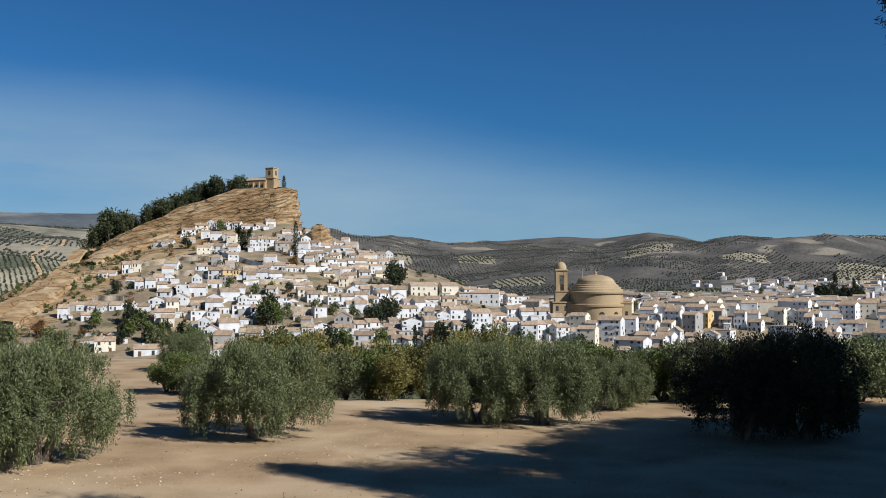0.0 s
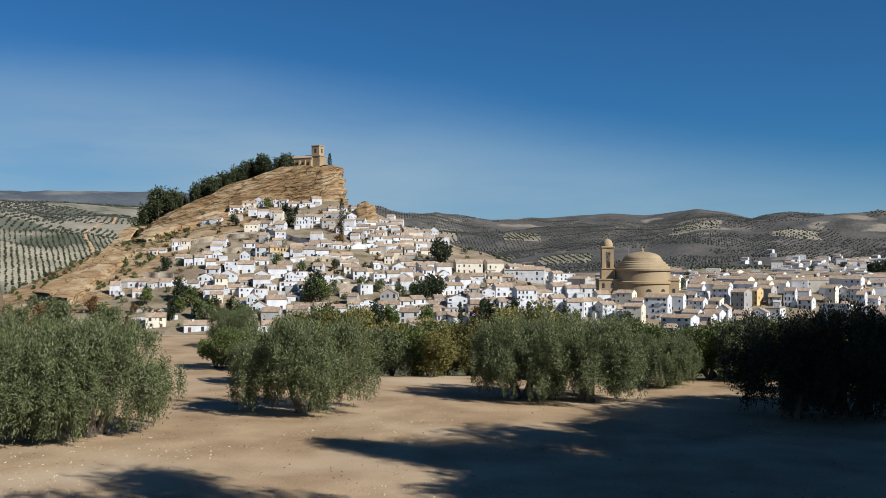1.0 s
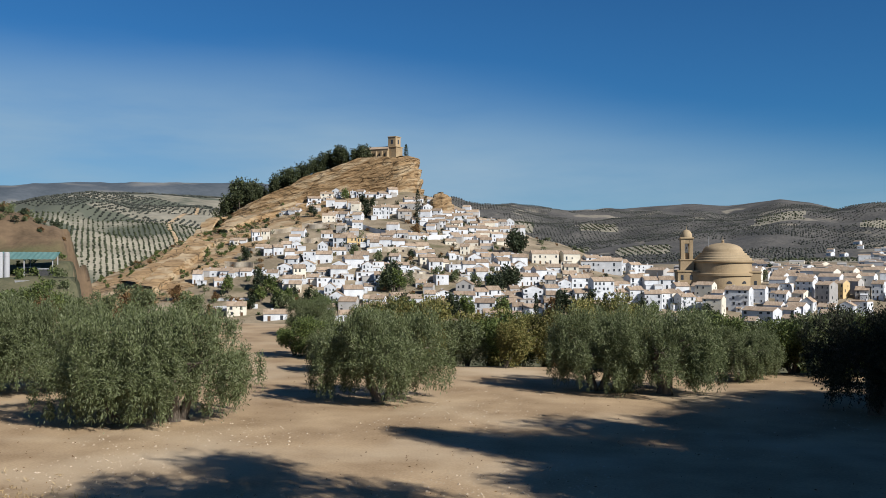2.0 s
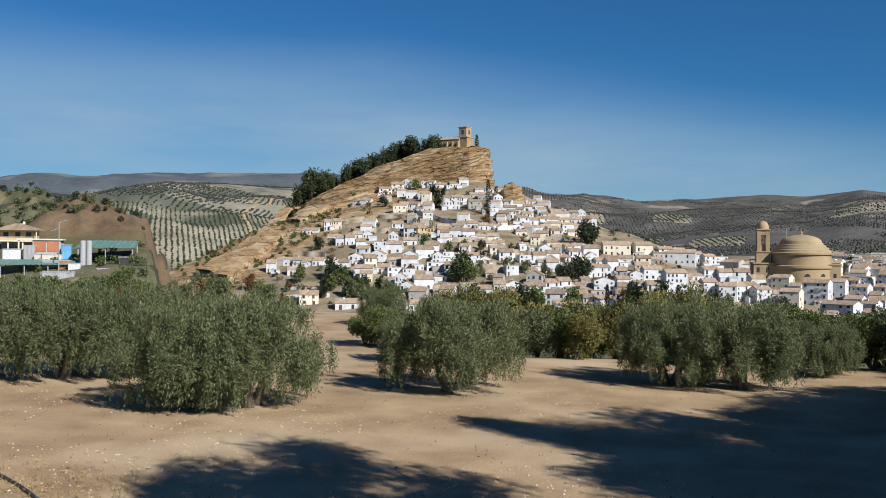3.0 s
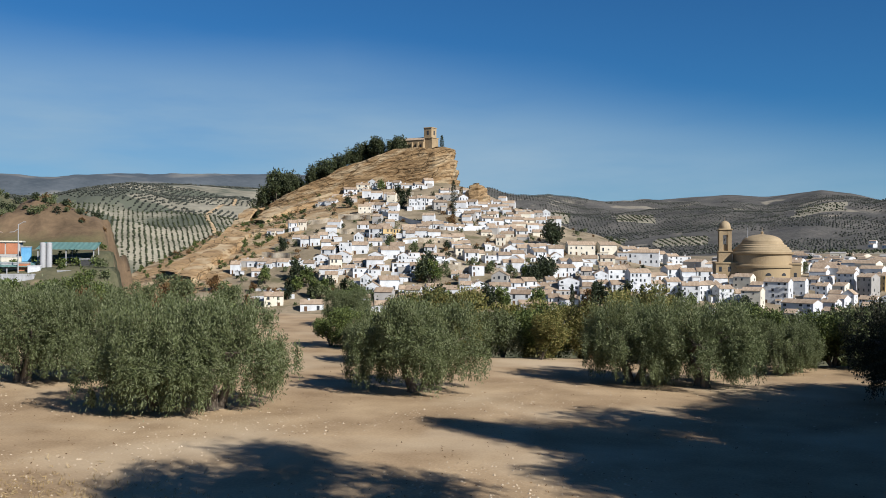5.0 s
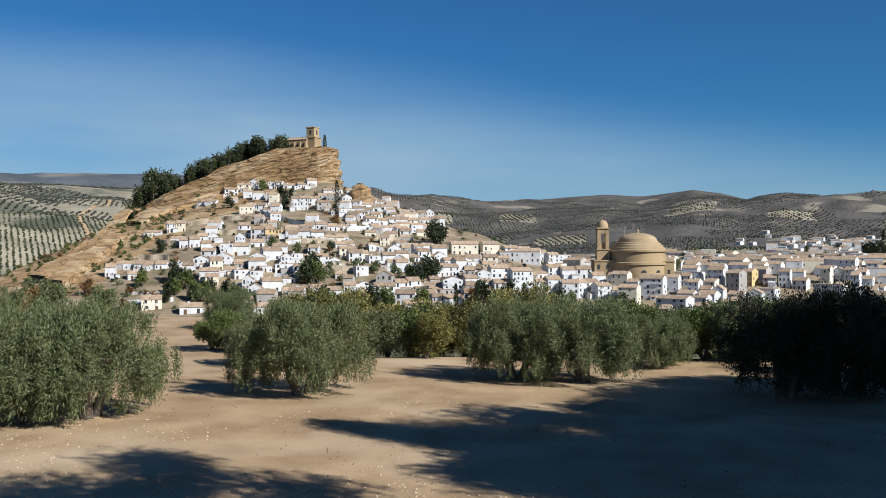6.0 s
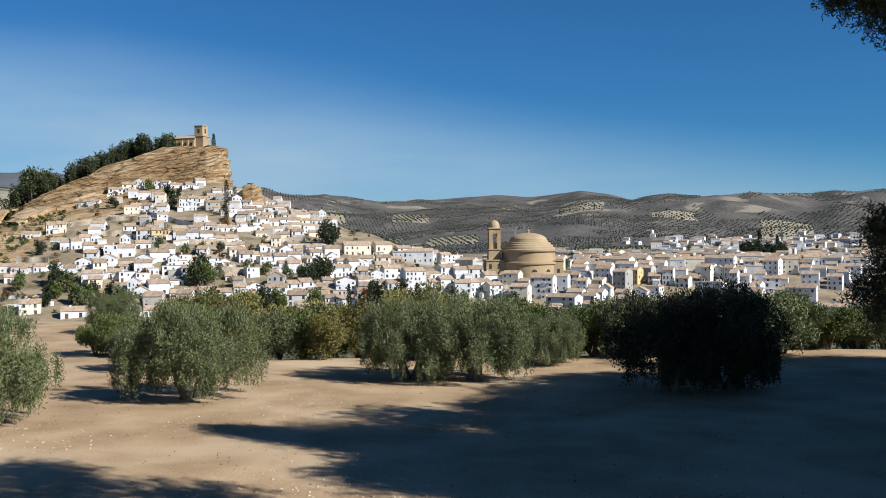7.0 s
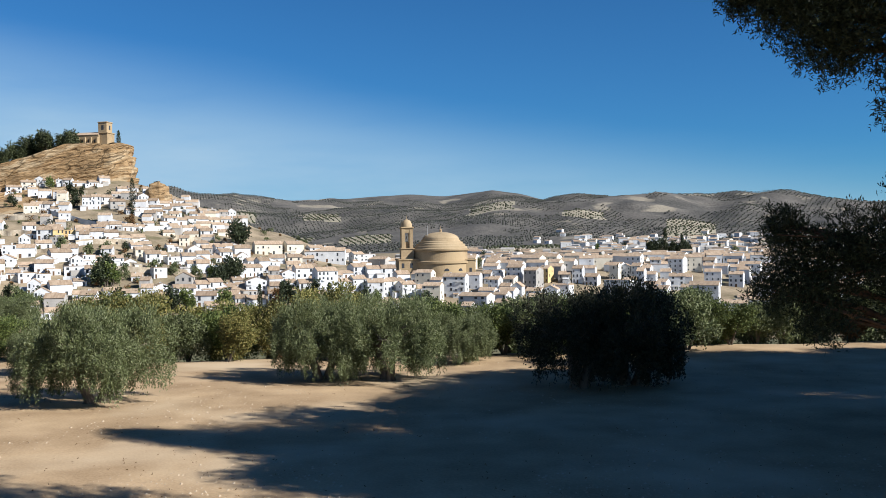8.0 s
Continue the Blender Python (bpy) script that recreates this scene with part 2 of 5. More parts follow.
RUST_LEAF = leafy("rust_leaf", (0.08, 0.045, 0.02), (0.17, 0.09, 0.035), (0.24, 0.15, 0.06), 0.2)


# ---- mesh helpers ----
def mesh_of(name, verts, faces, mats, index=None, smooth=False):
    me = bpy.data.meshes.new(name)
    me.from_pydata(verts, [], faces)
    for m in mats:
        me.materials.append(m)
    if index is not None:
        me.polygons.foreach_set("material_index", np.asarray(index, dtype=np.int32))
    if smooth:
        me.polygons.foreach_set("use_smooth", np.ones(len(me.polygons), dtype=bool))
    me.update()
    return me


def part(name, bm, material, parent, label="", smooth=False):
    """Link a bmesh as one mesh object under a thing or a part (or at top level with no parent)."""
    me = bpy.data.meshes.new(name)
    bm.to_mesh(me)
    bm.free()
    me.materials.append(material)
    if smooth:
        me.polygons.foreach_set("use_smooth", np.ones(len(me.polygons), dtype=bool))
    ob = new(name, me)
    if parent:
        ob.parent = parent
    if label:
        ob["label"] = label
    return ob


def add_box(bm, x0, x1, y0, y1, z0, z1, bevel=0.0):
    vs = [bm.verts.new(p) for p in ((x0, y0, z0), (x1, y0, z0), (x1, y1, z0), (x0, y1, z0), (x0, y0, z1), (x1, y0, z1), (x1, y1, z1), (x0, y1, z1))]
    for f in ((0, 3, 2, 1), (4, 5, 6, 7), (0, 1, 5, 4), (1, 2, 6, 5), (2, 3, 7, 6), (3, 0, 4, 7)):
        bm.faces.new([vs[i] for i in f])
    if bevel:
        bmesh.ops.bevel(bm, geom=list({e for v in vs for e in v.link_edges}), offset=bevel, segments=1, affect="EDGES")
    return bm


def box(x0, x1, y0, y1, z0, z1, bevel=0.0):
    return add_box(bmesh.new(), x0, x1, y0, y1, z0, z1, bevel)


def lathe(profile, steps=40, a0=0.0, a1=2 * math.pi):
    """A surface of revolution round z from (radius, height) pairs."""
    bm = bmesh.new()
    full = abs(a1 - a0 - 2 * math.pi) < 1e-6
    cols = steps if full else steps + 1
    rings = [[bm.verts.new((r * math.cos(a0 + (a1 - a0) * i / steps), r * math.sin(a0 + (a1 - a0) * i / steps), z)) for i in range(cols)] for r, z in profile]
    for p, q in zip(rings, rings[1:]):
        for i in range(steps):
            j = (i + 1) % cols
            bm.faces.new((p[i], p[j], q[j], q[i]))
    bm.faces.new(list(reversed(rings[0])))
    bm.faces.new(rings[-1])
    return bm


def tube(bm, pts, radii, sides=7):
    """A tapered tube along points."""
    rings = []
    for i, p in enumerate(pts):
        d = (Vector(pts[min(i + 1, len(pts) - 1)]) - Vector(pts[max(i - 1, 0)])).normalized()
        u = d.cross(Vector((0.31, 0.95, 0.1))).normalized()
        v = d.cross(u)
        rings.append([bm.verts.new(Vector(p) + radii[i] * (math.cos(6.2832 * k / sides) * u + math.sin(6.2832 * k / sides) * v)) for k in range(sides)])
    for a, b in zip(rings, rings[1:]):
        for k in range(sides):
            j = (k + 1) % sides
            bm.faces.new((a[k], a[j], b[j], b[k]))
    bm.faces.new(rings[-1])
    return bm


# ---- the lie of the land ----
TABLE = np.random.RandomState(7).rand(256, 256)


def vnoise(x, y):
    x, y = np.asarray(x, float), np.asarray(y, float)
    xi, yi = np.floor(x).astype(int), np.floor(y).astype(int)
    fx, fy = x - xi, y - yi
    fx, fy = fx * fx * (3 - 2 * fx), fy * fy * (3 - 2 * fy)
    a, b = TABLE[xi % 256, yi % 256], TABLE[(xi + 1) % 256, yi % 256]
    c, d = TABLE[xi % 256, (yi + 1) % 256], TABLE[(xi + 1) % 256, (yi + 1) % 256]
    return (a * (1 - fx) + b * fx) * (1 - fy) + (c * (1 - fx) + d * fx) * fy - 0.5


def fbm(x, y, octaves=4):
    s, a = 0.0, 1.0
    for _ in range(octaves):
        s = s + a * vnoise(x, y)
        x, y, a = x * 2.03 + 17.3, y * 2.03 + 5.1, a * 0.5
    return s


def step(x, a, b):
    t = np.clip((x - a) / (b - a), 0, 1)
    return t * t * (3 - 2 * t)


def edge(x):
    """How far the dirt terrace reaches."""
    return 56 + 34 * step(-x, 13, 22) + 2.5 * vnoise(x * 0.12, 3.0 + 0 * x)


CREST_X = (-310, -298, -274, -251, -213, -180, -143, -134, -112, -70, -34, 25, 70)
CLIFF_TOP = (36, 42, 52, 63, 80, 86, 62, 60, 54, 36, 22, 8, -2)
CLIFF_FOOT = (28, 31, 40, 48, 57, 60, 62, 60, 54, 35, 21, 7, -3)
CREST_Y = (765, 765, 765, 766, 768, 770, 770, 765, 745, 722, 690, 650, 600)


def town_base(y):
    return np.interp(y, (200, 330, 420, 560, 800, 1000, 1250), (-48, -46, -33, -8, -2, 3, 9))


def far_land(x, y):
    """The hills beyond the town: a near ridge line and remote ones."""
    u = np.arctan2(x, y) * 57.3
    d = np.hypot(x, y)
    sky = np.interp(u, (-60, -37, -33, -31, -28.6, -25.4, -21.8, -16, -10, -7.6, -4.4, -0.2, 3.9, 6.2, 8.6, 11.4, 13, 14.4, 16.4, 18.4, 21, 24.2, 25.8, 29.7, 60),
                    (2.6, 2.6, 2.74, 3.27, 3.64, 3.56, 3.43, 3.0, 3.1, 3.27, 3.06, 2.72, 2.98, 3.13, 3.01, 3.39, 3.13, 2.77, 2.94, 2.67, 2.66, 2.26, 2.45, 1.98, 1.9))
    near_d = np.interp(u, (-60, -36, -28, -20, -10, 0, 12, 24, 40), (1500, 1700, 2000, 2300, 2900, 3000, 2800, 2700, 2600))
    n = fbm(x / 420.0, y / 420.0, 5)
    fine = fbm(x / 90.0 + 9, y / 90.0, 3)
    rise = step(d, 0.33 * near_d, near_d)
    bottom = np.interp(u, (-40, -16, -8, 0, 8, 40), (-46, -44, -22, -8, 2, 6))
    ridge = (sky * 0.0175 * near_d + 6.6 - bottom) * rise - 0.28 * np.maximum(d - near_d, 0) * step(d, near_d, near_d * 1.25)
    ridge = ridge + (n * 125 + fine * 22) * rise * (1 - 0.92 * step(d, near_d * 0.65, near_d * 0.95))
    return ridge


def remote_land(x, y):
    u = np.arctan2(x, y) * 57.3
    d = np.hypot(x, y)
    sky = np.interp(u, (-60, -38.5, -36.8, -34.9, -32.7, -30.8, -28.6, -25.4, -22.4, -19.8, -14, -9, -7, -3, 60), (3.4, 3.4, 3.8, 4.05, 3.95, 3.95, 4.1, 4.35, 4.3, 4.4, 4.2, 3.2, 2.9, 2.0, 1.0))
    return sky * 0.0175 * 4300 * step(d, 3200, 4300) + fbm(x / 300.0, y / 300.0, 4) * 30 * step(d, 3200, 3800)


def land(x, y):
    """Height of the ground at (x, y)."""
    x, y = np.asarray(x, float), np.asarray(y, float)
    d = np.hypot(x, y)
    # terrace of beaten earth, with the bank on which the camera stands
    near = 0.05 * fbm(x * 0.25, y * 0.25, 3) + 4.95 * (1 - step(d, 4.0, 17.0))
    near = near + 0.25 * step(x, 14, 40)
    valley = -46 + 3 * fbm(x / 40, y / 40, 3)
    # left yard and its spoil heap
    yard = -1.5 + 4.0 * step(y, 165, 180) + 3.2 * step(y, 183, 200)
    in_yard = step(-x - 0.555 * y + 9 * fbm(x / 9, y / 9, 4), -9, 5) * (1 - step(y, 300, 350)) * step(y, 95, 130)
    e = edge(x)
    drop = step(y, e, e + 95)
    z = near * (1 - drop) + valley * drop
    z = z * (1 - in_yard) + yard * in_yard
    rough = 1 + 0.5 * fbm(x / 15, y / 15, 5)
    mound = 9.6 * np.exp(-(((x + 144) / 21) ** 6) - ((y - 232) / 17) ** 2) + 18.5 * np.exp(-(((x + 202) / 42) ** 2) - ((y - 266) / 34) ** 2)
    mound = mound * rough + 2.4 * fbm(x / 6, y / 6, 3) * step(mound, 2, 8)
    # slope of the town
    base = town_base(y)
    top, foot, cy = np.interp(x, CREST_X, CLIFF_TOP), np.interp(x, CREST_X, CLIFF_FOOT), np.interp(x, CREST_X, CREST_Y)
    f = np.clip((y - 420) / (cy - 420), 0, 1)
    slope = -27 + (foot + 27) * f + (-46 + 27) * (1 - step(y, 330, 425))
    wob = 3.0 * fbm(x / 18, y / 40 + 4, 4)
    cliff = (top - foot) * (step(y, cy + 7, cy + 12))
    hill = slope + cliff - np.maximum(top + 40, 0) * step(y, cy + 45, cy + 190)
    hill = hill + 1.2 * fbm(x / 14, y / 14, 3) * step(y, 430, 500)
    right = step(x, -20, 75)
    town = hill * (1 - right) + base * right
    # left flank of the hill
    left_edge = -296 + 14 * step(-y, -700, -560) + 8 * fbm(y / 25, x / 60, 3)
    town = town * (1 - step(-x, -left_edge, -left_edge + 62)) + valley * step(-x, -left_edge, -left_edge + 62)
    z = z * (1 - step(y, 255, 335)) + town * step(y, 255, 335)
    z = z + mound
    # far land
    back = step(d, 900, 1150)
    bottom = np.interp(np.arctan2(x, y) * 57.3, (-40, -16, -8, 0, 8, 40), (-46, -44, -22, -8, 2, 6))
    far = bottom + far_land(x, y)
    z = z * (1 - back) + far * back
    z = np.maximum(z, np.where(d > 3150, remote_land(x, y) - 60 * (1 - step(d, 3150, 3500)), z))
    # behind the camera the land stays level
    behind = step(-y, -20, 20)
    return z * (1 - behind) + behind * near


def ground_z(x, y):
    return float(land(np.array([x]), np.array([y]))[0])


# ---- ground: one sheet, finer where it is looked at ----
az = np.concatenate([np.radians(np.linspace(-180, -46, 36, endpoint=False)), np.radians(np.linspace(-46, 41, 500)), np.radians(np.linspace(41, 180, 37)[1:-1])])
rr = np.concatenate([[0.02, 2, 4, 6, 9], np.linspace(12, 60, 50), np.geomspace(61.5, 420, 150), np.linspace(424, 850, 170)[:-1],
                     np.geomspace(850, 4850, 190)])
AZ, RR = np.meshgrid(az, rr)
gx, gy = RR * np.sin(AZ), RR * np.cos(AZ)
gz = land(gx, gy)
nr, na = gx.shape
gv = np.stack([gx.ravel(), gy.ravel(), gz.ravel()], 1)
ii, jj = np.meshgrid(np.arange(nr - 1), np.arange(na), indexing="ij")
j2 = (jj + 1) % na
gf = np.stack([ii * na + jj, ii * na + j2, (ii + 1) * na + j2, (ii + 1) * na + jj], -1).reshape(-1, 4)[:, ::-1]
fc = gv[gf].mean(1)
e1, e2 = gv[gf[:, 2]] - gv[gf[:, 0]], gv[gf[:, 3]] - gv[gf[:, 1]]
nn = np.cross(e1, e2)
steep = np.abs(nn[:, 2]) / np.maximum(np.linalg.norm(nn, axis=1), 1e-9)
fx, fy = fc[:, 0], fc[:, 1]
fd, fa = np.hypot(fx, fy), np.degrees(np.arctan2(fx, fy))
zone = np.ones(len(gf), int)                       # scrub
zone[fy < edge(fx) + 3] = 0                        # soil of the terrace
zone[(fy > 400) & (fd < 1150)] = 2                 # earth of the town's hill
ragged = 26 * fbm(fx / 30, fy / 30, 4)
zone[(fy > 430) & (fd < 950) & (fx + ragged < -212)] = 3
zone[(fy > 640) & (fd < 950) & (fx + ragged < -170)] = 3
zone[(fx + 0.50 * fy + ragged * 0.4 < -2) & (fx + ragged * 0.4 > -168) & (fy > 203) & (fy < 275)] = 4
zone[fd > 1050] = 6
zone[(fd > 1000) & (fa < -17)] = 5
# pale tilled fields on the far slopes: bearings in degrees, distances
FIELDS = ((-29.5, -22.5, 1090, 1330), (-30.0, -27.0, 1640, 1790), (-5.1, -2.7, 1690, 1930), (0.0, 2.2, 1730, 1860), (2.2, 5.2, 1320, 1420), (10.0, 12.6, 1640, 1740), (21.6, 24.4, 1370, 1560), (-1.8, 0.6, 1420, 1500), (15.5, 18.0, 1560, 1640), (11.0, 15.5, 1060, 1130))


def in_field(x, y):
    d, a = np.hypot(x, y), np.degrees(np.arctan2(x, y)) + 0.35 * fbm(x / 60, y / 60, 3)
    return np.any([(a > p) & (a < q) & (d > lo) & (d < hi) for p, q, lo, hi in FIELDS], 0)


zone[in_field(fx, fy)] = 8
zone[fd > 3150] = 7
GROUND = mesh_of("ground", gv.tolist(), gf.tolist() + [list(range(na))], [SOIL, SCRUB, HILL_EARTH, ROCK, RED_EARTH, ORCHARD, FAR_HILL, HAZY_HILL, FIELD_SOIL], np.append(zone, 0), smooth=True)
tagged(new("ground", GROUND), "dry ochre earth terrace falling to a valley, rocky hill and far olive hills", "ground", kind="structure")


# ---- leaves ----
def leaf_mesh(name, centres, dirs, length, width, material, rng, per=3, flare=0.7):
    """Narrow leaves, some to a sprig, as one mesh."""
    c = np.repeat(centres, per, 0)
    n = len(c)
    d = np.repeat(dirs, per, 0) + rng.normal(0, flare, (n, 3))
    d /= np.linalg.norm(d, axis=1)[:, None] + 1e-9
    s = np.cross(d, rng.normal(0, 1, (n, 3)))
    s /= np.linalg.norm(s, axis=1)[:, None] + 1e-9
    le = (length * rng.uniform(0.6, 1.3, n))[:, None]
    wi = (width * rng.uniform(0.7, 1.3, n))[:, None]
    c = c + rng.normal(0, length * 0.35, (n, 3))
    v = np.stack([c - d * le * 0.5, c + s * wi * 0.5, c + d * le * 0.5, c - s * wi * 0.5], 1).reshape(-1, 3)
    me = bpy.data.meshes.new(name)
    me.vertices.add(4 * n)
    me.vertices.foreach_set("co", v.ravel())
    me.loops.add(4 * n)
    me.loops.foreach_set("vertex_index", np.arange(4 * n, dtype=np.int32))
    me.polygons.add(n)
    me.polygons.foreach_set("loop_start", np.arange(0, 4 * n, 4, dtype=np.int32))
    me.materials.append(material)
    me.update(calc_edges=True)
    return me


def lobe_points(lobes, count, rng, shell=0.55):
    """Points in a bunch of ellipsoids, most of them near the skin, with the outward way at each."""
    sizes = np.array([l[3] * l[4] for l in lobes])
    pick = rng.choice(len(lobes), count, p=sizes / sizes.sum())
    L = np.array(lobes)[pick]
    d = rng.normal(0, 1, (count, 3))
    d /= np.linalg.norm(d, axis=1)[:, None]
    r = (shell + (1 - shell) * rng.rand(count) ** 0.7)[:, None]
    lump = 1 + 0.16 * np.sin(d[:, :1] * 7 + pick[:, None]) + 0.14 * np.sin(d[:, 1:2] * 9 + 2 * pick[:, None]) + 0.1 * np.sin(d[:, 2:] * 11)
    p = L[:, :3] + d * r * lump * L[:, [3, 3, 4]]
    return p, d


def olive(seed, w, h, sprigs, leaf=OLIVE_LEAF, trunks=2, name="olive_tree", skirt=0.12, label="", size=(0.155, 0.036), top_only=0.0):
    """An old olive: short forked trunk, limbs, a wide crown of narrow leaves that hangs almost to the ground."""
    rng = np.random.RandomState(seed)
    root = new(name)
    bm = bmesh.new()
    lobes = []
    count = 9
    for k in range(count):
        a = 6.2832 * k / count + rng.uniform(-0.3, 0.3)
        rad = w * 0.5 * rng.uniform(0.48, 0.70)
        hz = h * rng.uniform(0.48, 0.63)
        lobes.append((rad * math.cos(a), 0.8 * rad * math.sin(a), hz, w * rng.uniform(0.17, 0.23), h * rng.uniform(0.30, 0.38)))
    for k in range(5):
        a = rng.uniform(0, 6.28)
        lobes.append((w * 0.2 * math.cos(a), w * 0.16 * math.sin(a), h * rng.uniform(0.62, 0.74), w * rng.uniform(0.15, 0.2), h * rng.uniform(0.2, 0.26)))
    for k in range(18):   # hanging skirts, some short of the ground
        a = rng.uniform(0, 6.28)
        rad = w * 0.5 * rng.uniform(0.5, 0.86)
        lobes.append((rad * math.cos(a), 0.8 * rad * math.sin(a), h * rng.uniform(0.24, 0.45), w * rng.uniform(0.075, 0.125), h * rng.uniform(0.18, 0.27)))
    for k in range(trunks):
        a = 6.2832 * k / trunks + rng.uniform(0, 1)
        bx, by = 0.3 * math.cos(a) * (trunks > 1), 0.3 * math.sin(a) * (trunks > 1)
        top = (bx * 3.0, by * 3.0, h * 0.34)
        tube(bm, [(bx * 1.2, by * 1.2, -0.15), (bx, by, 0.15), (bx * 1.8 + rng.uniform(-0.1, 0.1), by * 1.8, h * 0.18), top], [0.32, 0.24, 0.18, 0.14], 8)
        for q in range(4):
            l = lobes[(k * 4 + q * 3) % count]
            tube(bm, [top, tuple(0.5 * (top[i] + l[i]) + (0.25 if i == 2 else 0) for i in range(3)), l[:3]], [0.12, 0.07, 0.03], 6)
    part("trunk", bm, BARK, root, smooth=True)
    bunches = []
    for lx, ly, lz, lr, lh in lobes:
        for q in range(17):
            v = rng.normal(0, 1, 3)
            v /= np.linalg.norm(v)
            f = rng.uniform(0.14, 0.34)
            hang = 2.2 if lz < 0.44 * h else rng.uniform(0.9, 1.7)
            bunches.append((lx + v[0] * lr * 0.82, ly + v[1] * lr * 0.82, lz + v[2] * lh * 0.82, lr * f / hang ** 0.4, lh * f * hang))
    p, d = lobe_points(bunches, sprigs, rng, 0.25)
    low = p[:, 2] < 0.06 * h
    p[low, 2] = 0.06 * h + 0.3 * h * rng.rand(low.sum())
    up = np.clip((p[:, 2] / h - 0.42) * 2.0, -1.0, 1.0)
    d = d * 0.45 + np.stack([0 * up, 0 * up, up], 1)
    # shoots that stand out of the crown
    out = rng.rand(sprigs) < 0.07
    p[out] += d[out] * rng.uniform(0.15, 0.5, (out.sum(), 1))
    crown = new("crown", leaf_mesh("crown", p, d, size[0], size[1], leaf, rng, 2, 0.4))
    crown.parent = root
    return root


def shrub(seed, w, h, sprigs, leaf, name="shrub", size=(0.2, 0.07), per=3, lobes_n=7, stems=4):
    """A bush or small tree of many upright stems with an uneven crown."""
    rng = np.random.RandomState(seed)
    root = new(name)
    bm = bmesh.new()
    lobes = []
    for k in range(lobes_n):
        a = rng.uniform(0, 6.28)
        rad = w * 0.36 * rng.rand() ** 0.5
        hz = h * (0.2 + 0.58 * (k + rng.rand()) / lobes_n)
        lobes.append((rad * math.cos(a), rad * math.sin(a), hz, w * rng.uniform(0.2, 0.3), h * rng.uniform(0.18, 0.27)))
    for k in range(stems):
        l = lobes[k % lobes_n]
        tube(bm, [(0.1 * w * (k / stems - 0.5), 0.03 * k, -0.1 - 0.04 * h), (0.4 * l[0], 0.4 * l[1], l[2] * 0.5), l[:3]], [0.035 * h ** 0.8, 0.025 * h ** 0.8, 0.012 * h ** 0.8], 6)
    part("trunk", bm, BARK, root, smooth=True)
    p, d = lobe_points(lobes, sprigs, rng, 0.4)
    p[:, 2] = np.maximum(p[:, 2], 0.03 * h * rng.rand(sprigs))
    crown = new("crown", leaf_mesh("crown", p, d * 0.5 + np.array([0, 0, 0.4]), size[0], size[1], leaf, rng, per))
    crown.parent = root
    return root


def cypress(seed, h, r, name="cypress", sprigs=700, size=(0.7, 0.3)):
    rng = np.random.RandomState(seed)
    root = new(name)
    part("trunk", tube(bmesh.new(), [(0, 0, -0.5), (0, 0, h * 0.6)], [0.25, 0.08], 6), BARK, root)
    t = rng.rand(sprigs)
    rad = r * np.sin(np.clip(t * 0.93 + 0.05, 0, 1) * math.pi) ** 0.6 * rng.uniform(0.5, 1.05, sprigs)
    a = rng.uniform(0, 6.28, sprigs)
    p = np.stack([rad * np.cos(a), rad * np.sin(a), 0.04 * h + t * h * 0.95], 1)
    d = np.stack([np.cos(a) * 0.3, np.sin(a) * 0.3, 1 + 0 * a], 1)
    c = new("crown", leaf_mesh("crown", p, d, size[0], size[1], DARK_LEAF, rng, 2, 0.3))
    c.parent = root
    return root


def place(ob, x, y, z=None, turn=0.0, scale=1.0, label="", category="", group=""):
    m = pose(x, y, ground_z(x, y) if z is None else z, 0, 0, turn)
    ob.matrix_basis = m @ Matrix.Diagonal((scale, scale, scale, 1))
    return tagged(ob, label, category, group)


def put_copy(ob, x, y, z=None, turn=0.0, scale=1.0, label=""):
    c = copy_thing(ob, pose(x, y, ground_z(x, y) if z is None else z, 0, 0, turn))
    c.scale = (scale, scale, scale)
    if label:
        c["label"] = label
    return c


def bushes(name, spots, material, rng, label, size=(0.8, 0.45), per=40):
    """Low bushes past counting, joined into one mesh. spots: (x, y, width)."""
    pts, ways = [], []
    for x, y, s in spots:
        z = ground_z(x, y)
        p, d = lobe_points([(rng.uniform(-0.3, 0.3) * s, rng.uniform(-0.3, 0.3) * s, s * rng.uniform(0.25, 0.6), s * 0.33, s * 0.3) for _ in range(4)], per, rng, 0.4)
        pts.append(p + np.array([x, y, z]))
        ways.append(d)
    ob = new(name, leaf_mesh(name, np.concatenate(pts), np.concatenate(ways) * 0.5 + np.array([0, 0, 0.4]), size[0], size[1], material, rng, 3))
    return tagged(ob, label, "bushes", kind="stuff")


# ---- houses ----
def window_bm(w, h, sill=True):
    bm = box(-w / 2, w / 2, -0.05, 0.03, 0, h)
    if sill:
        add_box(bm, -w / 2 - 0.1, w / 2 + 0.1, -0.14, 0.03, -0.1, -0.02)
    return bm


SHARED = {}


def shared(key, make):
    if key not in SHARED:
        me = bpy.data.meshes.new(key)
        bm, m = make()
        bm.to_mesh(me)
        bm.free()
        me.materials.append(m)
        SHARED[key] = me
    return SHARED[key]


def piece(name, me, parent, x, y, z, turn=0.0):
    ob = new(name, me)
    ob.parent = parent
    ob.matrix_basis = pose(x, y, z, 0, 0, turn)
    return ob


